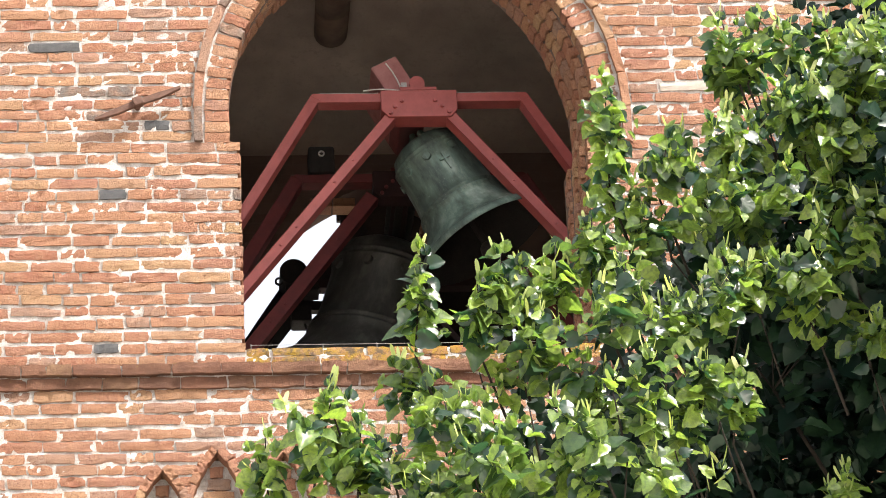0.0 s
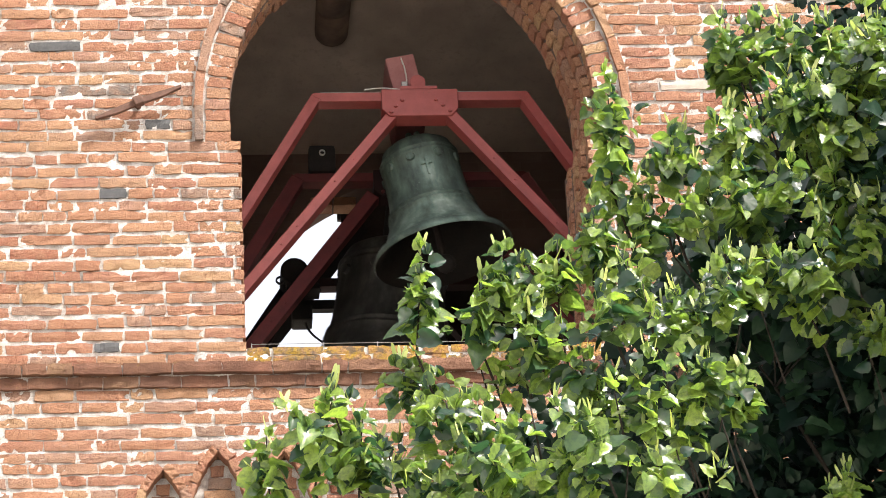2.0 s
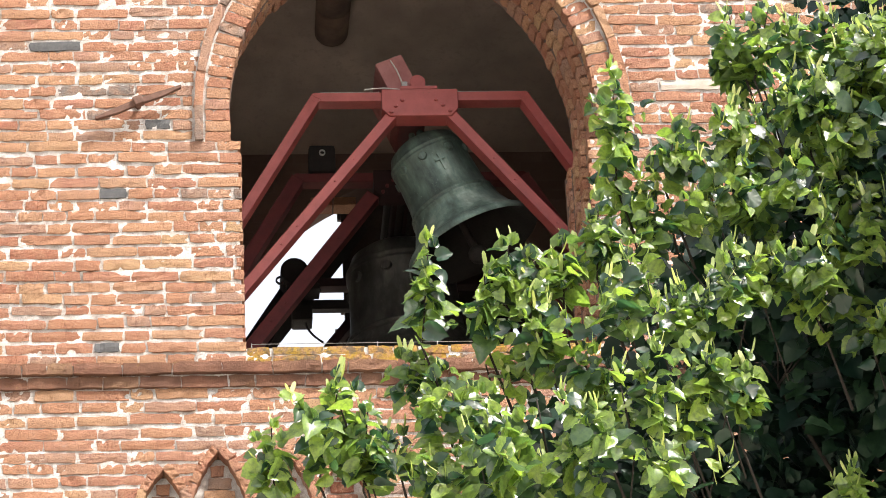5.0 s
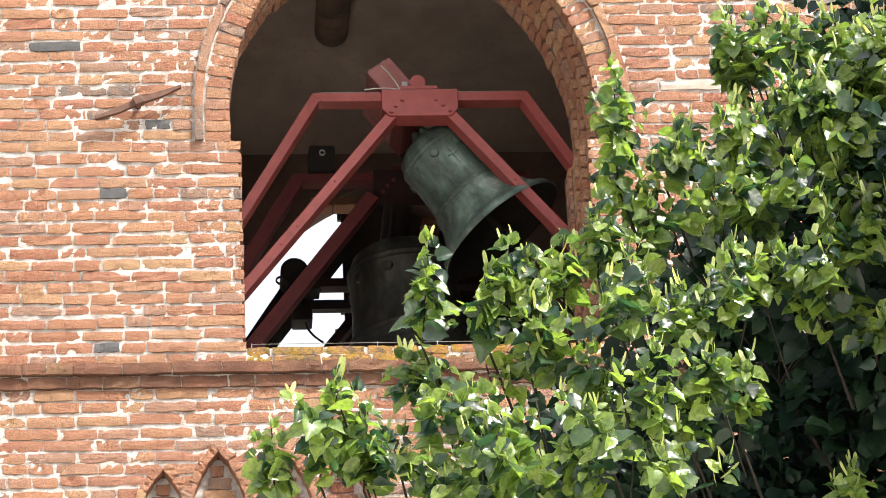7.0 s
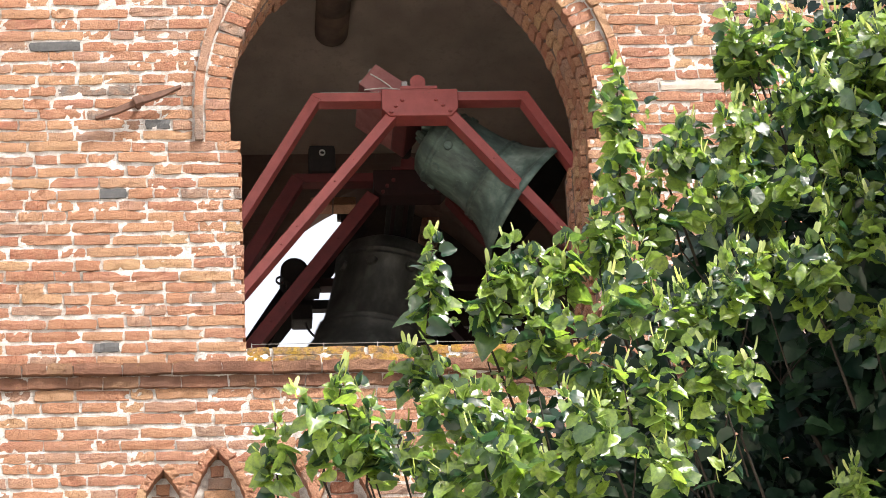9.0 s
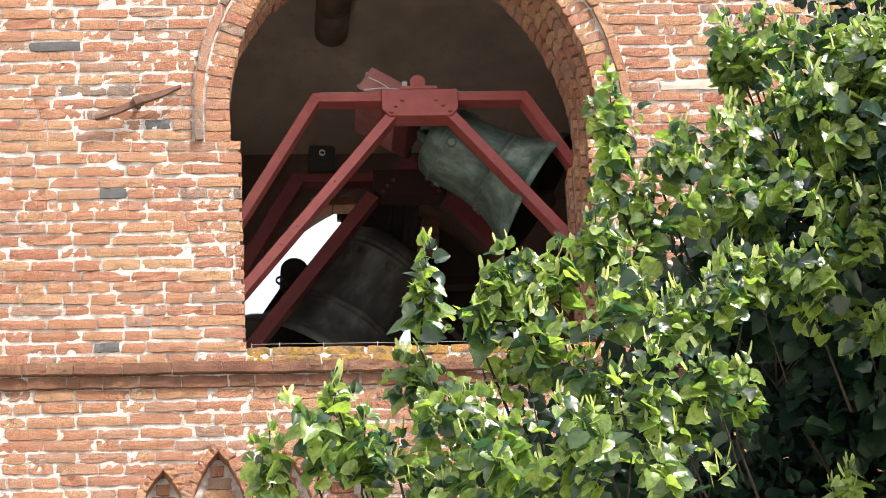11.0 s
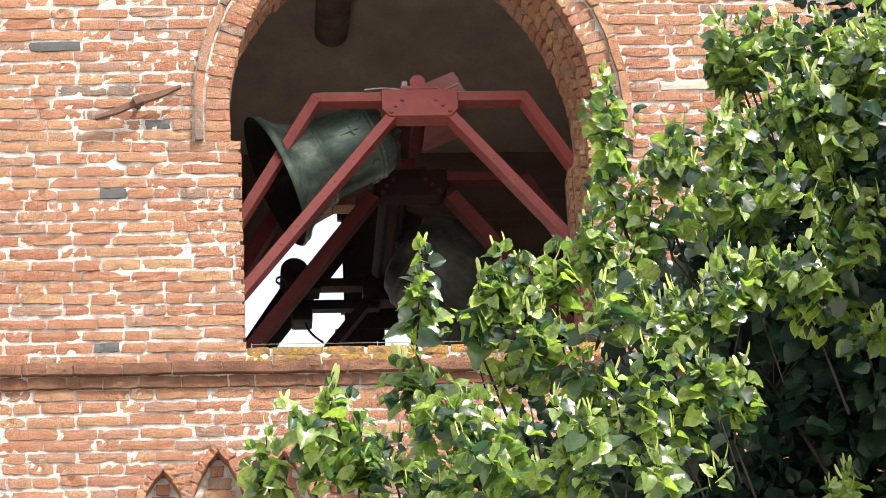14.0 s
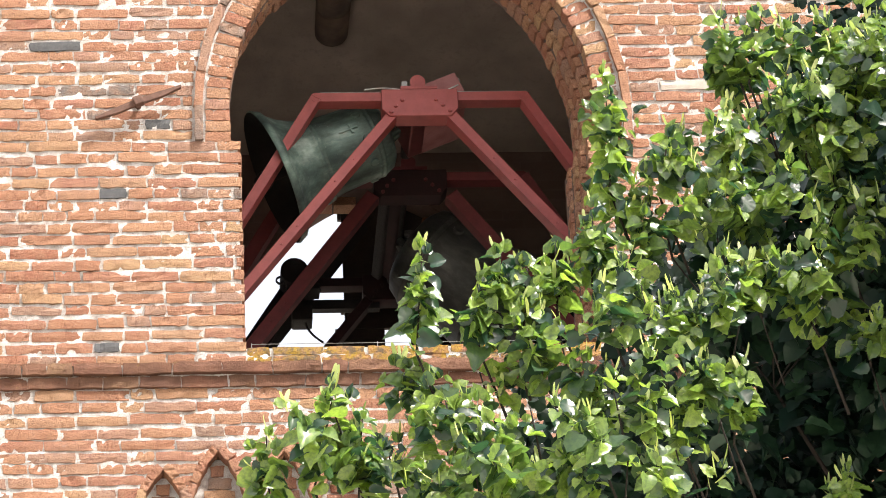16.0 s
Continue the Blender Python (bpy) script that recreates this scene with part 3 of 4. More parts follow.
def grow_limb(name, boughs, seed):
    """One limb with its boughs; the limb's origin is its foot at the trunk, about which it sways."""
    rng = random.Random(seed)
    low = Vector((sum(b[0] for b in boughs), sum(b[1] for b in boughs), sum(b[2] for b in boughs))) / len(boughs)
    foot = Vector((2.35, -4.15, low.z - 1.9))
    green = Leaves(seed)
    dense = 1.6 if name in ("upper_limb", "top_limb") else 1.0
    knee = foot.lerp(low, 0.5) + Vector((0.3, 1.1, -0.5))
    node = low + Vector((0.25, 0.75, -0.3))
    rods = [(foot, knee, 0.024, 0.014), (knee, node, 0.012, 0.007)]
    for x, y, z, r in boughs:
        c = Vector((x, y, z - (0.045 if r < 0.125 else 0.0)))
        rods.append((node if r > 0.15 else c + Vector((0.10, 0.18, -0.25)), c + Vector((0.02, 0.06, -r * 0.3)), 0.0036, 0.003))
        for k in range(1 + int(58 * dense * r * r + rng.random())):
            d = Vector((rng.gauss(0, 1), rng.gauss(-0.3, 0.7), rng.gauss(0.2, 0.9))).normalized()
            p = c + d * (r * rng.uniform(0.2, 0.85))
            way = d * 0.5 + Vector((-0.15, -0.25, 1.0)) + Vector((rng.gauss(0, 0.25), rng.gauss(0, 0.25), 0))
            long = rng.uniform(0.10, 0.18) + 0.4 * r
            spray(green, p - Vector((0, 0, 0.45 * long)), way.normalized(), long, rng.uniform(0.072, 0.098))
        for k in range(1 + int(90 * dense * r * r)):
            d = Vector((rng.gauss(0, 1), rng.gauss(-0.3, 0.8), rng.gauss(0.25, 0.9))).normalized()
            green.shoot(c + d * (r * rng.uniform(0.15, 0.9)), d * 0.6 + Vector((-0.25, -0.25, 0.8)), rng.uniform(0.07, 0.13), rng.uniform(0.06, 0.09))
        rods.append((c + Vector((0.02, 0.06, -r * 0.3)), c + Vector((-0.02, 0, r * 0.8)), 0.005, 0.0025))
    for x, z, lean, long in SPIRES[name]:
        foot_of = Vector((x - lean, -5.46, z - long))
        tip = Vector((x, -5.54, z))
        rods.append((foot_of + Vector((0.12, 0.2, -0.22)), foot_of, 0.006, 0.004))
        rods.append((foot_of, tip, 0.004, 0.002))
        for k in range(7):
            start = foot_of.lerp(tip, 0.09 * k) + Vector((rng.gauss(0, 0.02), rng.gauss(0, 0.02), 0))
            end = tip + Vector((rng.gauss(0, 0.012 + 0.009 * k), rng.gauss(0, 0.03), -0.03 * k))
            green.shoot(start, end - start, (end - start).length, 0.088 - 0.003 * k, k < 4, 0.025)
    limb = branch_mesh(rods, name, tree, foot)
    limb.location = foot - TRUNK
    leaves = green.put("crown", limb, foot)
    leaves.location = (0, 0, 0)
    return limb


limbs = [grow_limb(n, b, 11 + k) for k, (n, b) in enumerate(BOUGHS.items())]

# the inner crown behind the lit shoots, in the leaf tone darkened for shade
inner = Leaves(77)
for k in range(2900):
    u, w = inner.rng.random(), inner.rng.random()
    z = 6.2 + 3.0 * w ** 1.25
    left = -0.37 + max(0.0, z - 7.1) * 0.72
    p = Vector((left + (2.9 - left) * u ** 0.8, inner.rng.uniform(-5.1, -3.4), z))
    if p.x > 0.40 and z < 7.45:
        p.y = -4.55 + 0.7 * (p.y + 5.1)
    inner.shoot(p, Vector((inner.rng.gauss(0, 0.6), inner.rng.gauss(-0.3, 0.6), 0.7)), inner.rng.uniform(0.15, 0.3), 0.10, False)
# leaf masses right of the view, added to keep sun off the lower crown
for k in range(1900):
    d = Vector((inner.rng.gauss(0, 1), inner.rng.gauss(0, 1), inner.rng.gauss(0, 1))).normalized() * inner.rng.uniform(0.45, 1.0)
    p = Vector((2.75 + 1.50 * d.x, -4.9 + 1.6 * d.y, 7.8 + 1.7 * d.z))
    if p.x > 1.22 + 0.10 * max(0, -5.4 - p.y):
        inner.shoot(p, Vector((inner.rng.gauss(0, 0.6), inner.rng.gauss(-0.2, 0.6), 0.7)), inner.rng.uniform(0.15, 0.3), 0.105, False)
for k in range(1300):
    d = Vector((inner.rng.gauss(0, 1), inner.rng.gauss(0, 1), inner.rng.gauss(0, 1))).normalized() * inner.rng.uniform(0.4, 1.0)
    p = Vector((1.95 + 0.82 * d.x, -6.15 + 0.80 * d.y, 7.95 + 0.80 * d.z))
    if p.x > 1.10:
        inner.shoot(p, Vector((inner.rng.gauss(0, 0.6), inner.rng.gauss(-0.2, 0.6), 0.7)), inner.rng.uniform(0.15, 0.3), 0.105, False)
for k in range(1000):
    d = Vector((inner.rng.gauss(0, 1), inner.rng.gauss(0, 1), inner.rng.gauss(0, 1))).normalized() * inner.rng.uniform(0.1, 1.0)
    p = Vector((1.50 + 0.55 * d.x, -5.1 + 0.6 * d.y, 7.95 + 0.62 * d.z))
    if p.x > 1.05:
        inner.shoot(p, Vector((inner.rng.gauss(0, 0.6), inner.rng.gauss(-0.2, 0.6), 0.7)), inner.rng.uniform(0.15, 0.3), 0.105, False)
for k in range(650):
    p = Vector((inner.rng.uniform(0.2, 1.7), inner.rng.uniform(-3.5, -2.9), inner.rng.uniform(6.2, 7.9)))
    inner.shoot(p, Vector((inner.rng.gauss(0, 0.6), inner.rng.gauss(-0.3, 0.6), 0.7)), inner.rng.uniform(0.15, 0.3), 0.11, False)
# an unseen upper crown, added to shade the leaves below it
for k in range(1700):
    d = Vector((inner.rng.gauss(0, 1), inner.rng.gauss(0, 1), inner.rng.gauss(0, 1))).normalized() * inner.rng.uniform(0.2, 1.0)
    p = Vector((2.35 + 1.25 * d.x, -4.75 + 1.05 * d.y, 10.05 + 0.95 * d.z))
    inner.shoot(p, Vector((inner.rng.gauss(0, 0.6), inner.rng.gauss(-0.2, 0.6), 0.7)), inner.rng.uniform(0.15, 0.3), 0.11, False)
inner.put("inner_crown", tree, TRUNK, "inner leaves in a darker tone for shade, with unseen shading masses", LEAF_SHADED).location = (0, 0, 0)


# ---- small things in and on the tower ----
def wall_anchor():
    base = tagged(empty("wall_anchor", pose(-1.528, -0.058, 11.538, 0, -22.7, 0)), "rusted iron anchor bar leaning on the brick wall", "wall anchor")
    for s in (-1, 1):
        bm = bmesh.new()
        ring = [(0.01, -0.016), (0.12, -0.020), (0.235, -0.008), (0.238, 0.004), (0.12, 0.012), (0.01, 0.016)]
        a = [bm.verts.new((s * x, -0.010 + 0.012 * x, z)) for x, z in ring]
        b = [bm.verts.new((s * x, 0.010 + 0.03 * x, z)) for x, z in ring]
        bm.faces.new(a)
        bm.faces.new(list(reversed(b)))
        for k in range(6):
            bm.faces.new((a[k], b[k], b[(k + 1) % 6], a[(k + 1) % 6]))
        part("blade", bm, IRON, base)
    bm = bmesh.new()
    add_box(bm, (-0.026, -0.030, -0.024), (0.026, 0.018, 0.024), 0.007)
    part("eye", bm, IRON, base)
    bm = bmesh.new()
    add_rod(bm, (0, 0, 0), (0, 0.13, 0), 0.014, None, 8)
    part("tie_rod", bm, IRON, base)


wall_anchor()


def bird_wire(points, label):
    """A thin wire on pins, against birds."""
    base = tagged(empty("bird_wire", Matrix.Translation(points[0])), label, "bird wire")
    o = Vector(points[0])
    for p in points:
        p = Vector(p)
        bm = bmesh.new()
        add_rod(bm, p - o, p - o + Vector((0, 0, 0.032)), 0.0022, None, 6)
        part("pin", bm, STEEL, base)
    bm = bmesh.new()
    for a, b in zip(points, points[1:]):
        add_rod(bm, Vector(a) - o + Vector((0, 0, 0.026)), Vector(b) - o + Vector((0, 0, 0.026)), 0.0016, None, 5)
    part("wire", bm, STEEL, base)


bird_wire([(x, 0.03, SILL_Z + 0.008) for x in (-0.98, -0.84, -0.62, -0.35, -0.05, 0.3, 0.68)], "thin steel bird wire on pins along the sill")
bird_wire([(BELL_X + x, FRONT_Y, TOP_Z) for x in (-0.53, -0.36, -0.215)], "thin steel bird wire on the trestle beam")
bird_wire([(BELL_X + x, FRONT_Y, TOP_Z) for x in (0.215, 0.34, 0.53)], "thin steel bird wire on the trestle beam")

# a sensor box and its white cable beside the front bearing
sensor = tagged(empty("sensor_box", pose(BELL_X - 0.075, FRONT_Y - 0.02, TOP_Z + 0.025)), "small grey sensor with a white cable on the trestle", "sensor")
bm = bmesh.new()
add_box(bm, (-0.016, -0.02, 0), (0.016, 0.02, 0.045), 0.003)
part("housing", bm, STEEL, sensor)
bm = bmesh.new()
for k in range(8):
    a, b = k / 8, (k + 1) / 8
    add_rod(bm, (-0.02 - 0.20 * a, 0, 0.004 + 0.01 * math.sin(math.pi * a)), (-0.02 - 0.20 * b, 0, 0.004 + 0.01 * math.sin(math.pi * b)), 0.004, None, 6)
part("cable", bm, PLASTIC, sensor)

# a black lamp housing on the middle trestle
lamp = tagged(empty("floodlight", pose(-0.50, MIDDLE_Y - 0.01, TOP_Z)), "black floodlight housing with a pale lens ring", "floodlight")
bm = bmesh.new()
add_box(bm, (-0.075, -0.06, 0.0), (0.075, 0.08, 0.17), 0.02)
part("housing", bm, BLACK_IRON, lamp)
bm = bmesh.new()
add_lathe(bm, [(0.012, 0.0), (0.018, 0.0), (0.018, 0.012), (0.012, 0.012), (0.012, 0.0)], 20)
bmesh.ops.transform(bm, matrix=pose(0.0, -0.06, 0.115, 90, 0, 0), verts=bm.verts)
part("lens_ring", bm, PLASTIC, lamp)

# an electric motor on the rear trestle
motor = tagged(empty("swing_motor", pose(-0.625, REAR_Y - 0.13, 12.06)), "dark electric motor that swings the rear bell", "motor")
bm = bmesh.new()
add_rod(bm, (0, -0.09, 0), (0, 0.12, 0), 0.082, None, 28)
part("casing", bm, BLACK_IRON, motor, smooth=False)
bm = bmesh.new()
add_lathe(bm, [(0.016, -0.006), (0.026, -0.006), (0.026, 0.006), (0.016, 0.006), (0.016, -0.006)], 20)
bmesh.ops.transform(bm, matrix=pose(-0.085, -0.05, -0.045, 90, 0, 0), verts=bm.verts)
part("lifting_eye", bm, BLACK_IRON, motor)
bm = bmesh.new()
add_box(bm, (-0.05, -0.05, -0.10), (0.15, 0.1, -0.06), 0.01)
part("foot", bm, BLACK_IRON, motor)
bm = bmesh.new()
add_box(bm, (-0.02, -0.05, -0.30), (0.10, 0.10, -0.20), 0.015)
part("terminal_box", bm, BLACK_IRON, motor)
bm = bmesh.new()
for k in range(8):
    a, b = k / 8, (k + 1) / 8
    add_rod(bm, (0.06 + 0.1 * a * a, 0, -0.29 - 0.14 * a), (0.06 + 0.1 * b * b, 0, -0.29 - 0.14 * b), 0.007, None, 6)
part("cable", bm, BLACK_IRON, motor)

# cross bars between the rear trestle and its motor
brace = tagged(empty("steel_brace", pose(-0.46, REAR_Y, 11.9)), "dark steel brace across the rear trestle", "brace")
bm = bmesh.new()
add_box(bm, (-0.16, -0.03, 0.0), (0.34, 0.03, 0.06), 0.004)
part("bar", bm, BLACK_IRON, brace)

# sloping channel that carries the motor, and the guard beside the leg
strut = tagged(empty("motor_strut", pose(-0.66, REAR_Y, 12.04)), "dark sloping steel channel below the bell motor", "strut")
bm = bmesh.new()
add_rod(bm, (0.02, 0, 0.03), (-0.43, 0, -0.67), 0.046, None, 4)
part("channel", bm, BLACK_IRON, strut)
guard = tagged(empty("chain_guard", pose(-0.50, REAR_Y, 12.06)), "dark steel chain guard along the trestle leg", "guard")
bm = bmesh.new()
add_rod(bm, (0.30, 0, 0.406), (-0.42, 0, -0.568), 0.046, None, 4)
part("cover", bm, BLACK_IRON, guard)

# boards added to block the sky in part of the back opening
shutter = tagged(empty("sky_blocking_boards", pose(-0.31, BACK_Y + 0.205, 11.93)), "dark timber boards added across the back opening to block sky", "shutter")
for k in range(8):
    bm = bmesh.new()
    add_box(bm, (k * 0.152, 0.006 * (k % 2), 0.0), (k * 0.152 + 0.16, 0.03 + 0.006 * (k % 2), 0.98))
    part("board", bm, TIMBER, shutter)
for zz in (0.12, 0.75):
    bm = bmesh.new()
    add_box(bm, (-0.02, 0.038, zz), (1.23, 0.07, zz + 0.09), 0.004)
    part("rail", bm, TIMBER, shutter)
shutter_low = tagged(empty("sky_blocking_boards", pose(0.08, BACK_Y + 0.205, 10.165)), "dark timber boards added low in the back opening to block sky", "shutter")
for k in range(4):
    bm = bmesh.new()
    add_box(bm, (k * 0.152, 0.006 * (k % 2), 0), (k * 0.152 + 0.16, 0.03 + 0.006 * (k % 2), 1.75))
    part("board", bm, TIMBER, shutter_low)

shutter_side = tagged(empty("sky_blocking_boards", pose(-0.37, BACK_Y + 0.205, 10.165)), "dark timber boards added beside the gap to block sky", "shutter")
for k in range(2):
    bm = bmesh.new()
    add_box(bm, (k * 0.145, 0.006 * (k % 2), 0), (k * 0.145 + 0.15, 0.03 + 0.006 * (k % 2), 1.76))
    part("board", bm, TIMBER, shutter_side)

# bricks added for an orange wall fragment, and the lintel course of the back arch
fragment = tagged(empty("brick_fragment", pose(0.19, BACK_Y - 0.10, 12.33)), "pale orange brick fragment added at the back opening", "corbel")
for k in range(3):
    bm = bmesh.new()
    add_box(bm, (-0.06 + 0.012 * k, -0.04, k * 0.055), (0.06 + 0.004 * k, 0.155, k * 0.055 + 0.05), 0.006)
    part("brick", bm, BRICK, fragment)
lintel = tagged(empty("brick_lintel", pose(-0.37, BACK_Y - 0.10, 12.60)), "pale brick course below the point of the back arch", "lintel")
for k in range(2):
    bm = bmesh.new()
    add_box(bm, (-0.135 + k * 0.14, 0, 0.0), (-0.005 + k * 0.14, 0.12, 0.055), 0.006)
    part("brick", bm, BRICK, lintel)

# a round timber under the vault
log = tagged(empty("timber_beam", pose(-0.41, WALL_T - 0.05, 13.13)), "old round timber beam that juts from the wall", "beam")
bm = bmesh.new()
for k in range(5):
    add_rod(bm, (0, k * 0.31, 0.015 * math.sin(k)), (0, (k + 1) * 0.31, 0.015 * math.sin(k + 1)), 0.112 - 0.003 * k, 0.109 - 0.003 * k, 18)
part("log", bm, LOG, log, smooth=True)


# ---- brickwork of the front wall ----
def brick_mesh(name, length, height, depth, seed, material):
    """A worn brick: rough face towards -y, chipped rim, sides that run back into the wall."""
    rng = random.Random(seed)
    nx, nz = 6, 3
    verts, faces = [], []
    for j in range(nz):
        for i in range(nx):
            u, w = i / (nx - 1), j / (nz - 1)
            rim = i in (0, nx - 1) or j in (0, nz - 1)
            corner = i in (0, nx - 1) and j in (0, nz - 1)
            x = (u - 0.5) * length + rng.uniform(-1, 1) * (0.005 if i in (0, nx - 1) else 0.006)
            z = (w - 0.5) * height + rng.uniform(-1, 1) * 0.0035
            y = rng.uniform(0.0, 0.0028) if rim else rng.uniform(-0.002, 0.001)
            if corner:
                y += rng.uniform(0.0, 0.004)
                x *= 0.99
                z *= 0.95
            if rng.random() < 0.06:
                y += 0.008
            verts.append((x, y, z))
    for j in range(nz - 1):
        for i in range(nx - 1):
            a = j * nx + i
            faces.append((a, a + 1, a + 1 + nx, a + nx))
    loop = list(range(nx)) + [nx - 1 + nx, 2 * nx + nx - 1] + [2 * nx + i for i in range(nx - 2, -1, -1)] + [nx]
    k0 = len(verts)
    for i in loop:
        x, y, z = verts[i]
        verts.append((x, depth, z))
    n = len(loop)
    for k in range(n):
        j = (k + 1) % n
        faces.append((loop[k], k0 + k, k0 + j, loop[j]))
    me = bpy.data.meshes.new(name)
    me.from_pydata(verts, [], faces)
    me.materials.append(material)
    me.update()
    return me


rb = random.Random(5)
MESHES = {}
for kind, mat in (("plain", BRICK), ("sill", BRICK_SILL), ("course", BRICK_COURSE)):
    for length in (0.25, 0.18, 0.12, 0.07):
        MESHES[kind, length] = [brick_mesh("brick", length, 0.05, 0.10, rb.random(), mat) for _ in range(8)]


def place_brick(parent, m, length, height=0.05, kind="plain", name="brick"):
    base = min((0.25, 0.18, 0.12, 0.07), key=lambda v: abs(v - length))
    ob = new(name, rb.choice(MESHES[kind, base]))
    ob.parent = parent
    ob.matrix_basis = m @ Matrix.Diagonal((length / base, 1, height / 0.05, 1))
    return ob


def joined_bricks(name, rows, parent, material):
    """Many bricks as one mesh: rows of (pose, length, height)."""
    vs, fs = [], []
    for m, length, height in rows:
        base = min((0.25, 0.18, 0.12, 0.07), key=lambda v: abs(v - length))
        me = rb.choice(MESHES["plain", base])
        k = len(vs)
        mm = m @ Matrix.Diagonal((length / base, 1, height / 0.05, 1))
        vs.extend(mm @ v.co for v in me.vertices)
        fs.extend(tuple(i + k for i in p.vertices) for p in me.polygons)
    return tagged(mesh_object(name, vs, fs, material, parent), kind="stuff")


NICHES = [(-1.432, 9.465), (-1.160, 9.560), (-0.835, 9.555), (-0.545, 9.53)]


def niche_half(z, apex, grow=0.0):
    top = apex + grow * 1.3
    if z >= top:
        return 0.0
    u = min(1.0, (top - z) / 0.26)
    return (0.105 + grow) * u ** 0.62


def niche_gaps(z):
    return [(c - niche_half(z, a, 0.055), c + niche_half(z, a, 0.055)) for c, a in NICHES if niche_half(z, a, 0.055) > 0.02]


def cut(segments, gap):
    out = []
    for a, b in segments:
        if gap[1] <= a or gap[0] >= b:
            out.append((a, b))
            continue
        if gap[0] - a > 0.03:
            out.append((a, gap[0]))
        if b - gap[1] > 0.03:
            out.append((gap[1], b))
    return out


RING = 0.195
SPECIAL = [(1.33, 24, 0.31, PALE_STONE, "stone"), (-1.955, 28, 0.26, CLINKER, "clinker"), (-1.43, 21, 0.125, CLINKER, "clinker"), (-1.70, 2, 0.12, CLINKER, "clinker"), (-1.66, 15, 0.13, CLINKER, "clinker")]
string_course = tagged(empty("trim", Matrix()), "projecting stained brick string course below the sill", "string course", kind="structure")
sill = tagged(empty("window_sill", Matrix()), "lichen-stained brick sill of the belfry opening", "sill", kind="structure")
rest = []
count = 0
for row in range(-14, 36):
    z = 10.040 + row * COURSE
    if row in (1, 2):
        segs = [(-2.62, JAMB_L), (JAMB_L + 0.004, JAMB_R - 0.004), (JAMB_R, 2.72)]
    elif z < SILL_Z:
        segs = [(-2.62, 2.72)]
    elif z < SPRING_Z:
        segs = [(-2.62, JAMB_L), (JAMB_R, 2.72)]
    else:
        h = max(half_at(z, RING), half_at(z + 0.02, RING))
        segs = [(-2.62, MID_X - h), (MID_X + h, 2.72)] if h > 0.03 else [(-2.62, 2.72)]
    if z < 9.75:
        for gap in niche_gaps(z):
            segs = cut(segs, gap)
    for x0, row0, length, _, _ in SPECIAL:
        if row0 == row:
            segs = cut(segs, (x0 - length / 2 - 0.012, x0 + length / 2 + 0.012))
    for a, b in segs:
        x = a if a > -2.6 else a + rb.uniform(0, 0.2)
        while x < b - 0.03:
            length = rb.choice((0.25, 0.25, 0.245, 0.24, 0.12, 0.125, 0.118, 0.18, 0.12, 0.13, 0.20)) + rb.uniform(-0.012, 0.012)
            if x + length > b - 0.05:
                length = b - x
            if length > 0.30:
                length *= 0.5
            joint = rb.choice((0.004, 0.005)) if row in (0, -1) else rb.choice((0.006, 0.009, 0.012, 0.016))
            used = length
            wave = 0.006 * math.sin(1.7 * x + 0.9 * row) + 0.004 * math.sin(5.1 * x + 2.3 * row)
            high = rb.uniform(0.0465, 0.0555)
            deep = min(-0.002, rb.gauss(-0.0055, 0.0022))
            if rb.random() < 0.02:
                deep += 0.003
            m = pose(x + used / 2, deep, z + wave + rb.uniform(-0.002, 0.002), rb.uniform(-1.6, 1.6), rb.uniform(-0.7, 0.7), rb.uniform(-0.9, 0.9))
            if row == 0:
                m = pose(x + used / 2, -0.045 + rb.uniform(-0.004, 0.004), z, rb.uniform(-2, 2), rb.uniform(-0.4, 0.4), rb.uniform(-0.6, 0.6))
                place_brick(string_course, m, used, 0.058, "course")
            elif row == -1:
                m = pose(x + used / 2, -0.020 + rb.uniform(-0.003, 0.003), z, 0, rb.uniform(-0.4, 0.4), rb.uniform(-0.6, 0.6))
                place_brick(string_course, m, used, 0.060, "course")
            elif row in (1, 2) and a > -1.1 and b < 0.8:
                m = pose(x + used / 2, -0.004 + rb.uniform(-0.003, 0.003), z - 0.020 * (row - 1) - 0.014, 0, rb.uniform(-0.8, 0.8), rb.uniform(-1, 1))
                place_brick(sill, m, used, 0.044, "sill")
            elif -2.3 < x < -0.98 and 10.1 < z < 12.25 and count < 300:
                count += 1
                place_brick(wall_front, m, used, high)
            else:
                rest.append((m, used, high))
            x += length + joint
joined_bricks("brickwork", rest, wall_front, BRICK_JOINED)

# the arch ring: a row of bricks on edge, a moulded rim and the soffit
arch = tagged(empty("arch", Matrix()), "pointed brick arch with a moulded terracotta rim", "arch", kind="structure")


def along(grow, step):
    """Places along the arch, evenly spaced, with the tangent's and the outward direction."""
    pts = arch_points(grow, 60)
    out, left = [], step / 2
    for p, q in zip(pts, pts[1:]):
        d = math.hypot(q[0] - p[0], q[1] - p[1])
        while left < d:
            u = left / d
            nx, nz = p[2] + (q[2] - p[2]) * u, p[3] + (q[3] - p[3]) * u
            k = math.hypot(nx, nz) or 1
            out.append((p[0] + (q[0] - p[0]) * u, p[1] + (q[1] - p[1]) * u, nx / k, nz / k))
            left += step
        left -= d
    return out


def turned(x, y, z, ax, az, lean=0.0):
    """A pose whose own x runs along (ax, az) in the wall's plane."""
    return pose(x, y, z, 0, -math.degrees(math.atan2(az, ax)) + lean, 0)


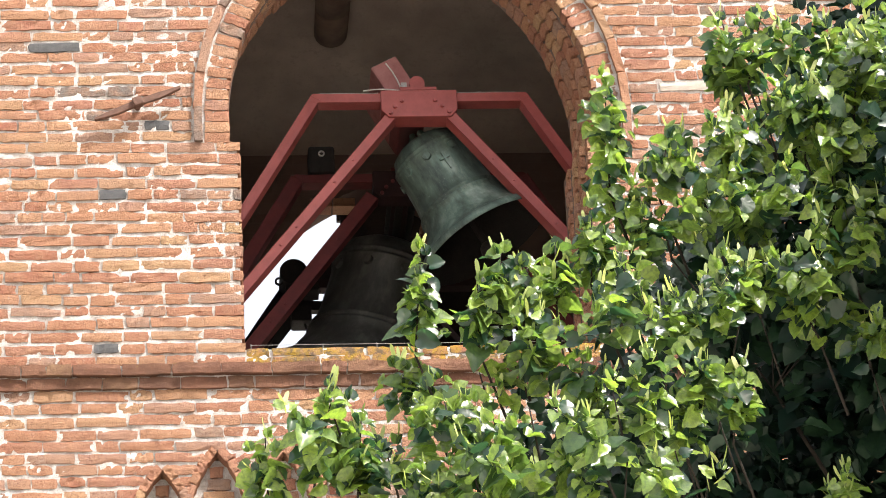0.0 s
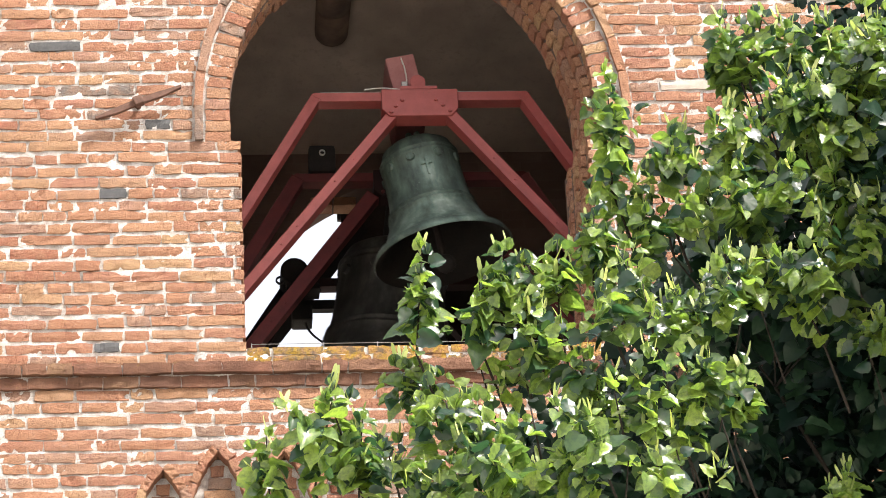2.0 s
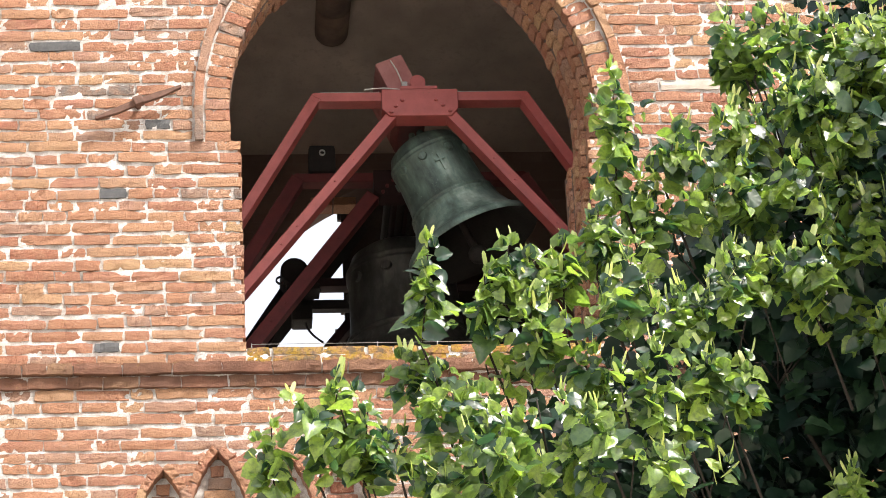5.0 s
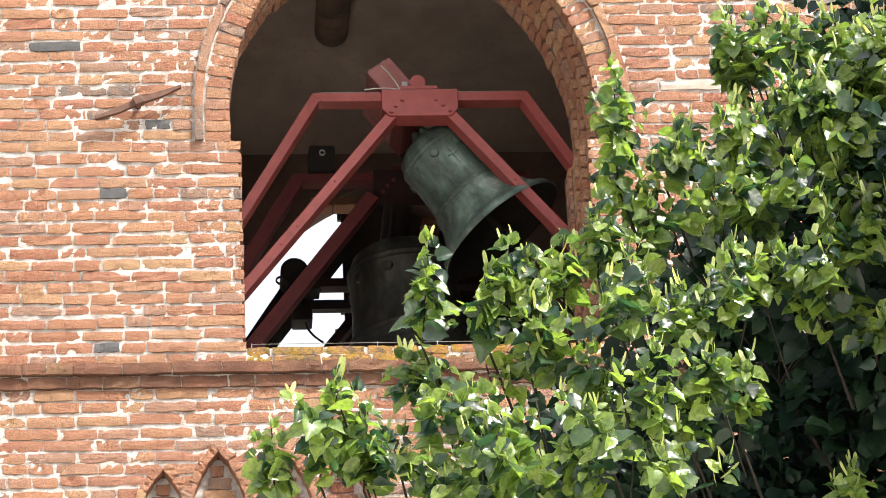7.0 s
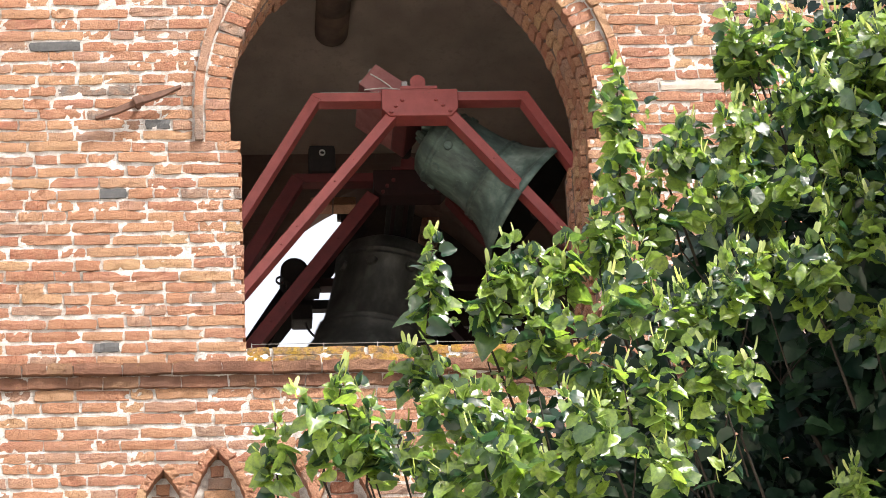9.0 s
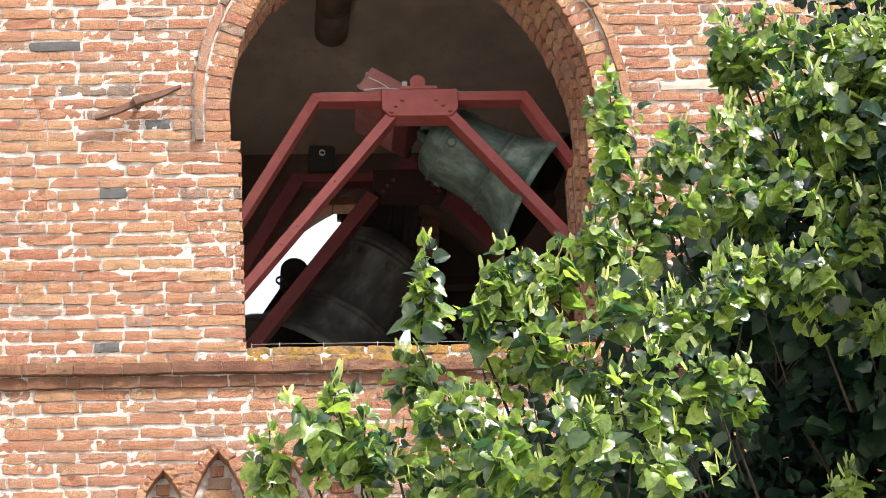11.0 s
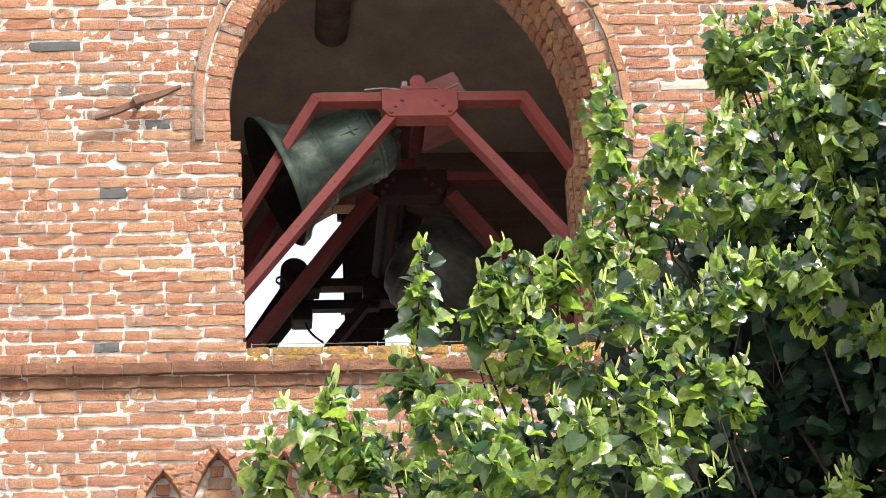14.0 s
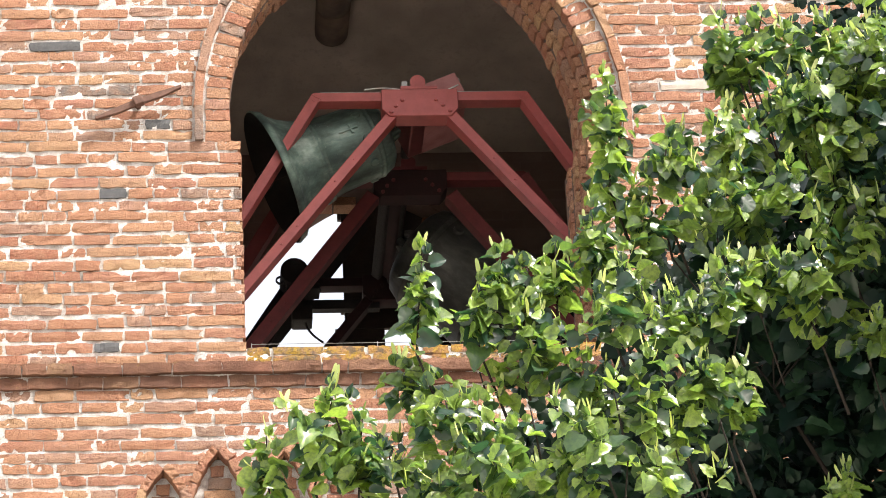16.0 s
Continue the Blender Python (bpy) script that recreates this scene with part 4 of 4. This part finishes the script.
for x, z, nx, nz in along(0.0, 0.062):
    length = 0.125 + rb.uniform(-0.006, 0.004)
    side = 1 if nx >= 0 else -1
    m = turned(x + nx * 0.064, -0.006 + rb.uniform(-0.004, 0.004), z + nz * 0.064, nx * side, nz * side, rb.uniform(-1.5, 1.5))
    place_brick(arch, m, length, rb.uniform(0.052, 0.059), "plain", "voussoir")
for x, z, nx, nz in along(0.16, 0.205):
    m = turned(x, -0.030 + rb.uniform(-0.004, 0.004), z, -nz, nx)
    place_brick(arch, m, 0.20, 0.046, "plain", "rim_brick")
soffit = []
for k, yy in enumerate((0.16, 0.285, 0.405)):
    for x, z, nx, nz in along(0.0, 0.062):
        inward = Vector((-nx, 0, -nz))
        deepwards = Vector((0, 1, 0))
        third = deepwards.cross(-inward)
        m = Matrix((deepwards, -inward, third)).transposed().to_4x4()
        off = rb.uniform(-0.004, 0.007) + 0.009
        m.translation = Vector((x + SKEW * yy / WALL_T, yy + rb.uniform(-0.01, 0.01), z)) + inward * off
        soffit.append((m, 0.119, rb.uniform(0.050, 0.056)))
for z in np.arange(SILL_Z + 0.03, SPRING_Z, COURSE):
    for yy in (0.16, 0.285, 0.405):
        for x, nx in ((JAMB_L, -1), (JAMB_R, 1)):
            inward = Vector((-nx, 0, 0))
            third = Vector((0, 1, 0)).cross(-inward)
            m = Matrix((Vector((0, 1, 0)), -inward, third)).transposed().to_4x4()
            m.translation = Vector((x + SKEW * yy / WALL_T, yy, float(z))) + inward * (0.004 + rb.uniform(-0.003, 0.005))
            soffit.append((m, 0.119, rb.uniform(0.053, 0.059)))
tagged(joined_bricks("soffit", soffit, arch, BRICK_JOINED), "brick underside of the arch and its jambs")

# blind arches below the string course
for c, apex in NICHES:
    niche = tagged(empty("blind_arch", pose(c, 0, apex)), "small pointed blind arch of bricks below the string course", "blind arch", "row of blind arches", "structure")
    for s in (-1, 1):
        for k in range(5):
            z0, z1 = apex + 0.055 - 0.062 * k, apex + 0.055 - 0.062 * (k + 1)
            xa, xb = niche_half(z0, apex, 0.045), niche_half(z1, apex, 0.045)
            if k == 0:
                xa = 0.012
            mid = Vector((s * (xa + xb) / 2, 0, (z0 + z1) / 2 - apex))
            d = Vector((s * (xb - xa), 0, z1 - z0))
            m = turned(mid.x, -0.014 + rb.uniform(-0.005, 0.005), mid.z, d.x * s, d.z * s, rb.uniform(-4, 4))
            place_brick(niche, m, d.length * 0.95, 0.043)


    back = bmesh.new()
    add_box(back, (-0.12, 0.062, -0.30), (0.12, 0.098, 0.02))
    part("filling", back, MORTAR, niche)
    for k in range(5):
        zz = -0.245 + k * COURSE
        half = niche_half(apex + zz, apex)
        if half > 0.03:
            place_brick(niche, pose(rb.uniform(-0.01, 0.01), 0.047, zz, 0, rb.uniform(-2, 2), 0), half * 1.85, 0.057)

# mortar in the projecting courses, a pale stone and a dark clinker in the wall
bm = bmesh.new()
add_box(bm, (-2.62, -0.028, 10.018), (2.72, 0.02, 10.062))
add_box(bm, (-2.62, -0.010, 9.950), (2.72, 0.02, 10.0175))
part("bed_mortar", bm, MORTAR, string_course)
bm = bmesh.new()
add_box(bm, (JAMB_L + 0.004, 0.012, 10.062), (JAMB_R - 0.004, 0.098, 10.152))
part("bed_mortar", bm, MORTAR, sill)
for x, row, length, mat, name in SPECIAL:
    ob = new(name, brick_mesh(name, length, 0.05, 0.08, rb.random(), mat))
    ob.parent = wall_front
    ob.location = (x, -0.008, 10.040 + row * COURSE)

# the lime mortar between the bricks: a rough sheet with the openings left out
def lattice(shape, cells, seed):
    """Smooth random heights on a grid."""
    rng = np.random.RandomState(seed)
    ny, nx = shape
    cy, cx = max(2, int(cells * ny / nx)), cells
    g = rng.rand(cy + 2, cx + 2)
    yy, xx = np.linspace(0, cy, ny), np.linspace(0, cx, nx)
    iy, ix = yy.astype(int), xx.astype(int)
    fy, fx = (yy - iy)[:, None], (xx - ix)[None, :]
    fy, fx = fy * fy * (3 - 2 * fy), fx * fx * (3 - 2 * fx)
    a, b = g[iy][:, ix], g[iy][:, ix + 1]
    c, d = g[iy + 1][:, ix], g[iy + 1][:, ix + 1]
    return a * (1 - fx) * (1 - fy) + b * fx * (1 - fy) + c * (1 - fx) * fy + d * fx * fy - 0.5


def mortar_sheet():
    step = 0.011
    xs, zs = np.arange(-2.62, 2.72, step), np.arange(9.10, 12.42, step)
    shape = (len(zs), len(xs))
    y = 0.0012 + 0.003 * lattice(shape, 26, 1) + 0.0062 * lattice(shape, 80, 2) + 0.009 * lattice(shape, 300, 3)
    y = np.clip(y, -0.0022, 0.009)
    xx, zz = np.meshgrid(xs, zs)
    verts = np.stack([xx, y, zz], -1).reshape(-1, 3)

    def hidden(x, z):
        if z > SPRING_Z - 0.005 and abs(x - MID_X) < half_at(z, 0.02):
            return True
        if SILL_Z - 0.004 < z <= SPRING_Z and JAMB_L - 0.01 < x < JAMB_R + 0.01:
            return True
        return z < 9.7 and any(abs(x - c) < niche_half(z, a, 0.036) for c, a in NICHES)

    faces, nx = [], len(xs)
    for j in range(len(zs) - 1):
        for i in range(nx - 1):
            if not hidden(xs[i] + step / 2, zs[j] + step / 2):
                a = j * nx + i
                faces.append((a, a + 1, a + 1 + nx, a + nx))
    return mesh_object("mortar", verts, faces, MORTAR, wall_front, "pale rough lime mortar", True)


mortar_sheet()


# ---- movement ----
def swing(t, turns):
    """The angle of a bell between its passages through the vertical: (time, swing that follows in degrees)."""
    for (a, size), (b, _) in zip(turns, turns[1:]):
        if a <= t <= b:
            return size * math.sin(math.pi * (t - a) / (b - a))
    return 0.0


SWING_A = [(-0.70, 40), (0.23, -42), (1.13, 46), (2.07, -48), (2.97, 49), (3.93, -53), (4.87, 55), (5.82, -62), (6.80, 59), (7.77, -61), (8.69, 63),
           (9.70, -63), (10.68, 66), (11.65, -66), (12.63, 66), (13.62, -68), (14.55, 66), (15.53, -67), (16.5, 0)]
SWING_B = [(-0.11, -46), (0.93, 45), (1.95, -48), (2.97, 47), (3.98, -50), (4.98, 49), (5.96, -52), (6.97, 50), (8.03, -54), (9.07, 51), (10.12, -55),
           (11.20, 51), (12.23, -52), (13.30, 53), (14.33, -52), (15.37, 53), (16.42, 0)]


def motions():
    times = [k * 0.05 for k in range(321)]
    walk(bell_a, [(t, pose(BELL_X - 0.034, BELL_A[0], BELL_A[1], 0, -swing(t, SWING_A), 0)) for t in times])
    walk(bell_b, [(t, pose(BELL_X - 0.034, BELL_B[0], BELL_B[1], 0, -swing(t, SWING_B), 0)) for t in times])
    gust = [(0, 0.0), (2, 0.1), (3, 0.25), (4, 0.35), (5.2, 0.7), (6.5, 0.9), (7, 0.7), (7.5, 0.8), (8, 1.0), (8.5, 1.1), (9, 1.0), (10.2, 0.6), (11.5, 0.25), (12.2, 0.1), (13, 0.05), (16, 0.0)]
    for k, limb in enumerate(limbs):
        at = limb.location.copy()
        rows = []
        for t, g in gust:
            flutter = 0.12 * math.sin(2.4 * t + 1.3 * k)
            rows.append((t, pose(at.x, at.y, at.z, 0, 0.72 * (g + flutter), 0.3 * (g - flutter))))
        walk(limb, rows)


motions()
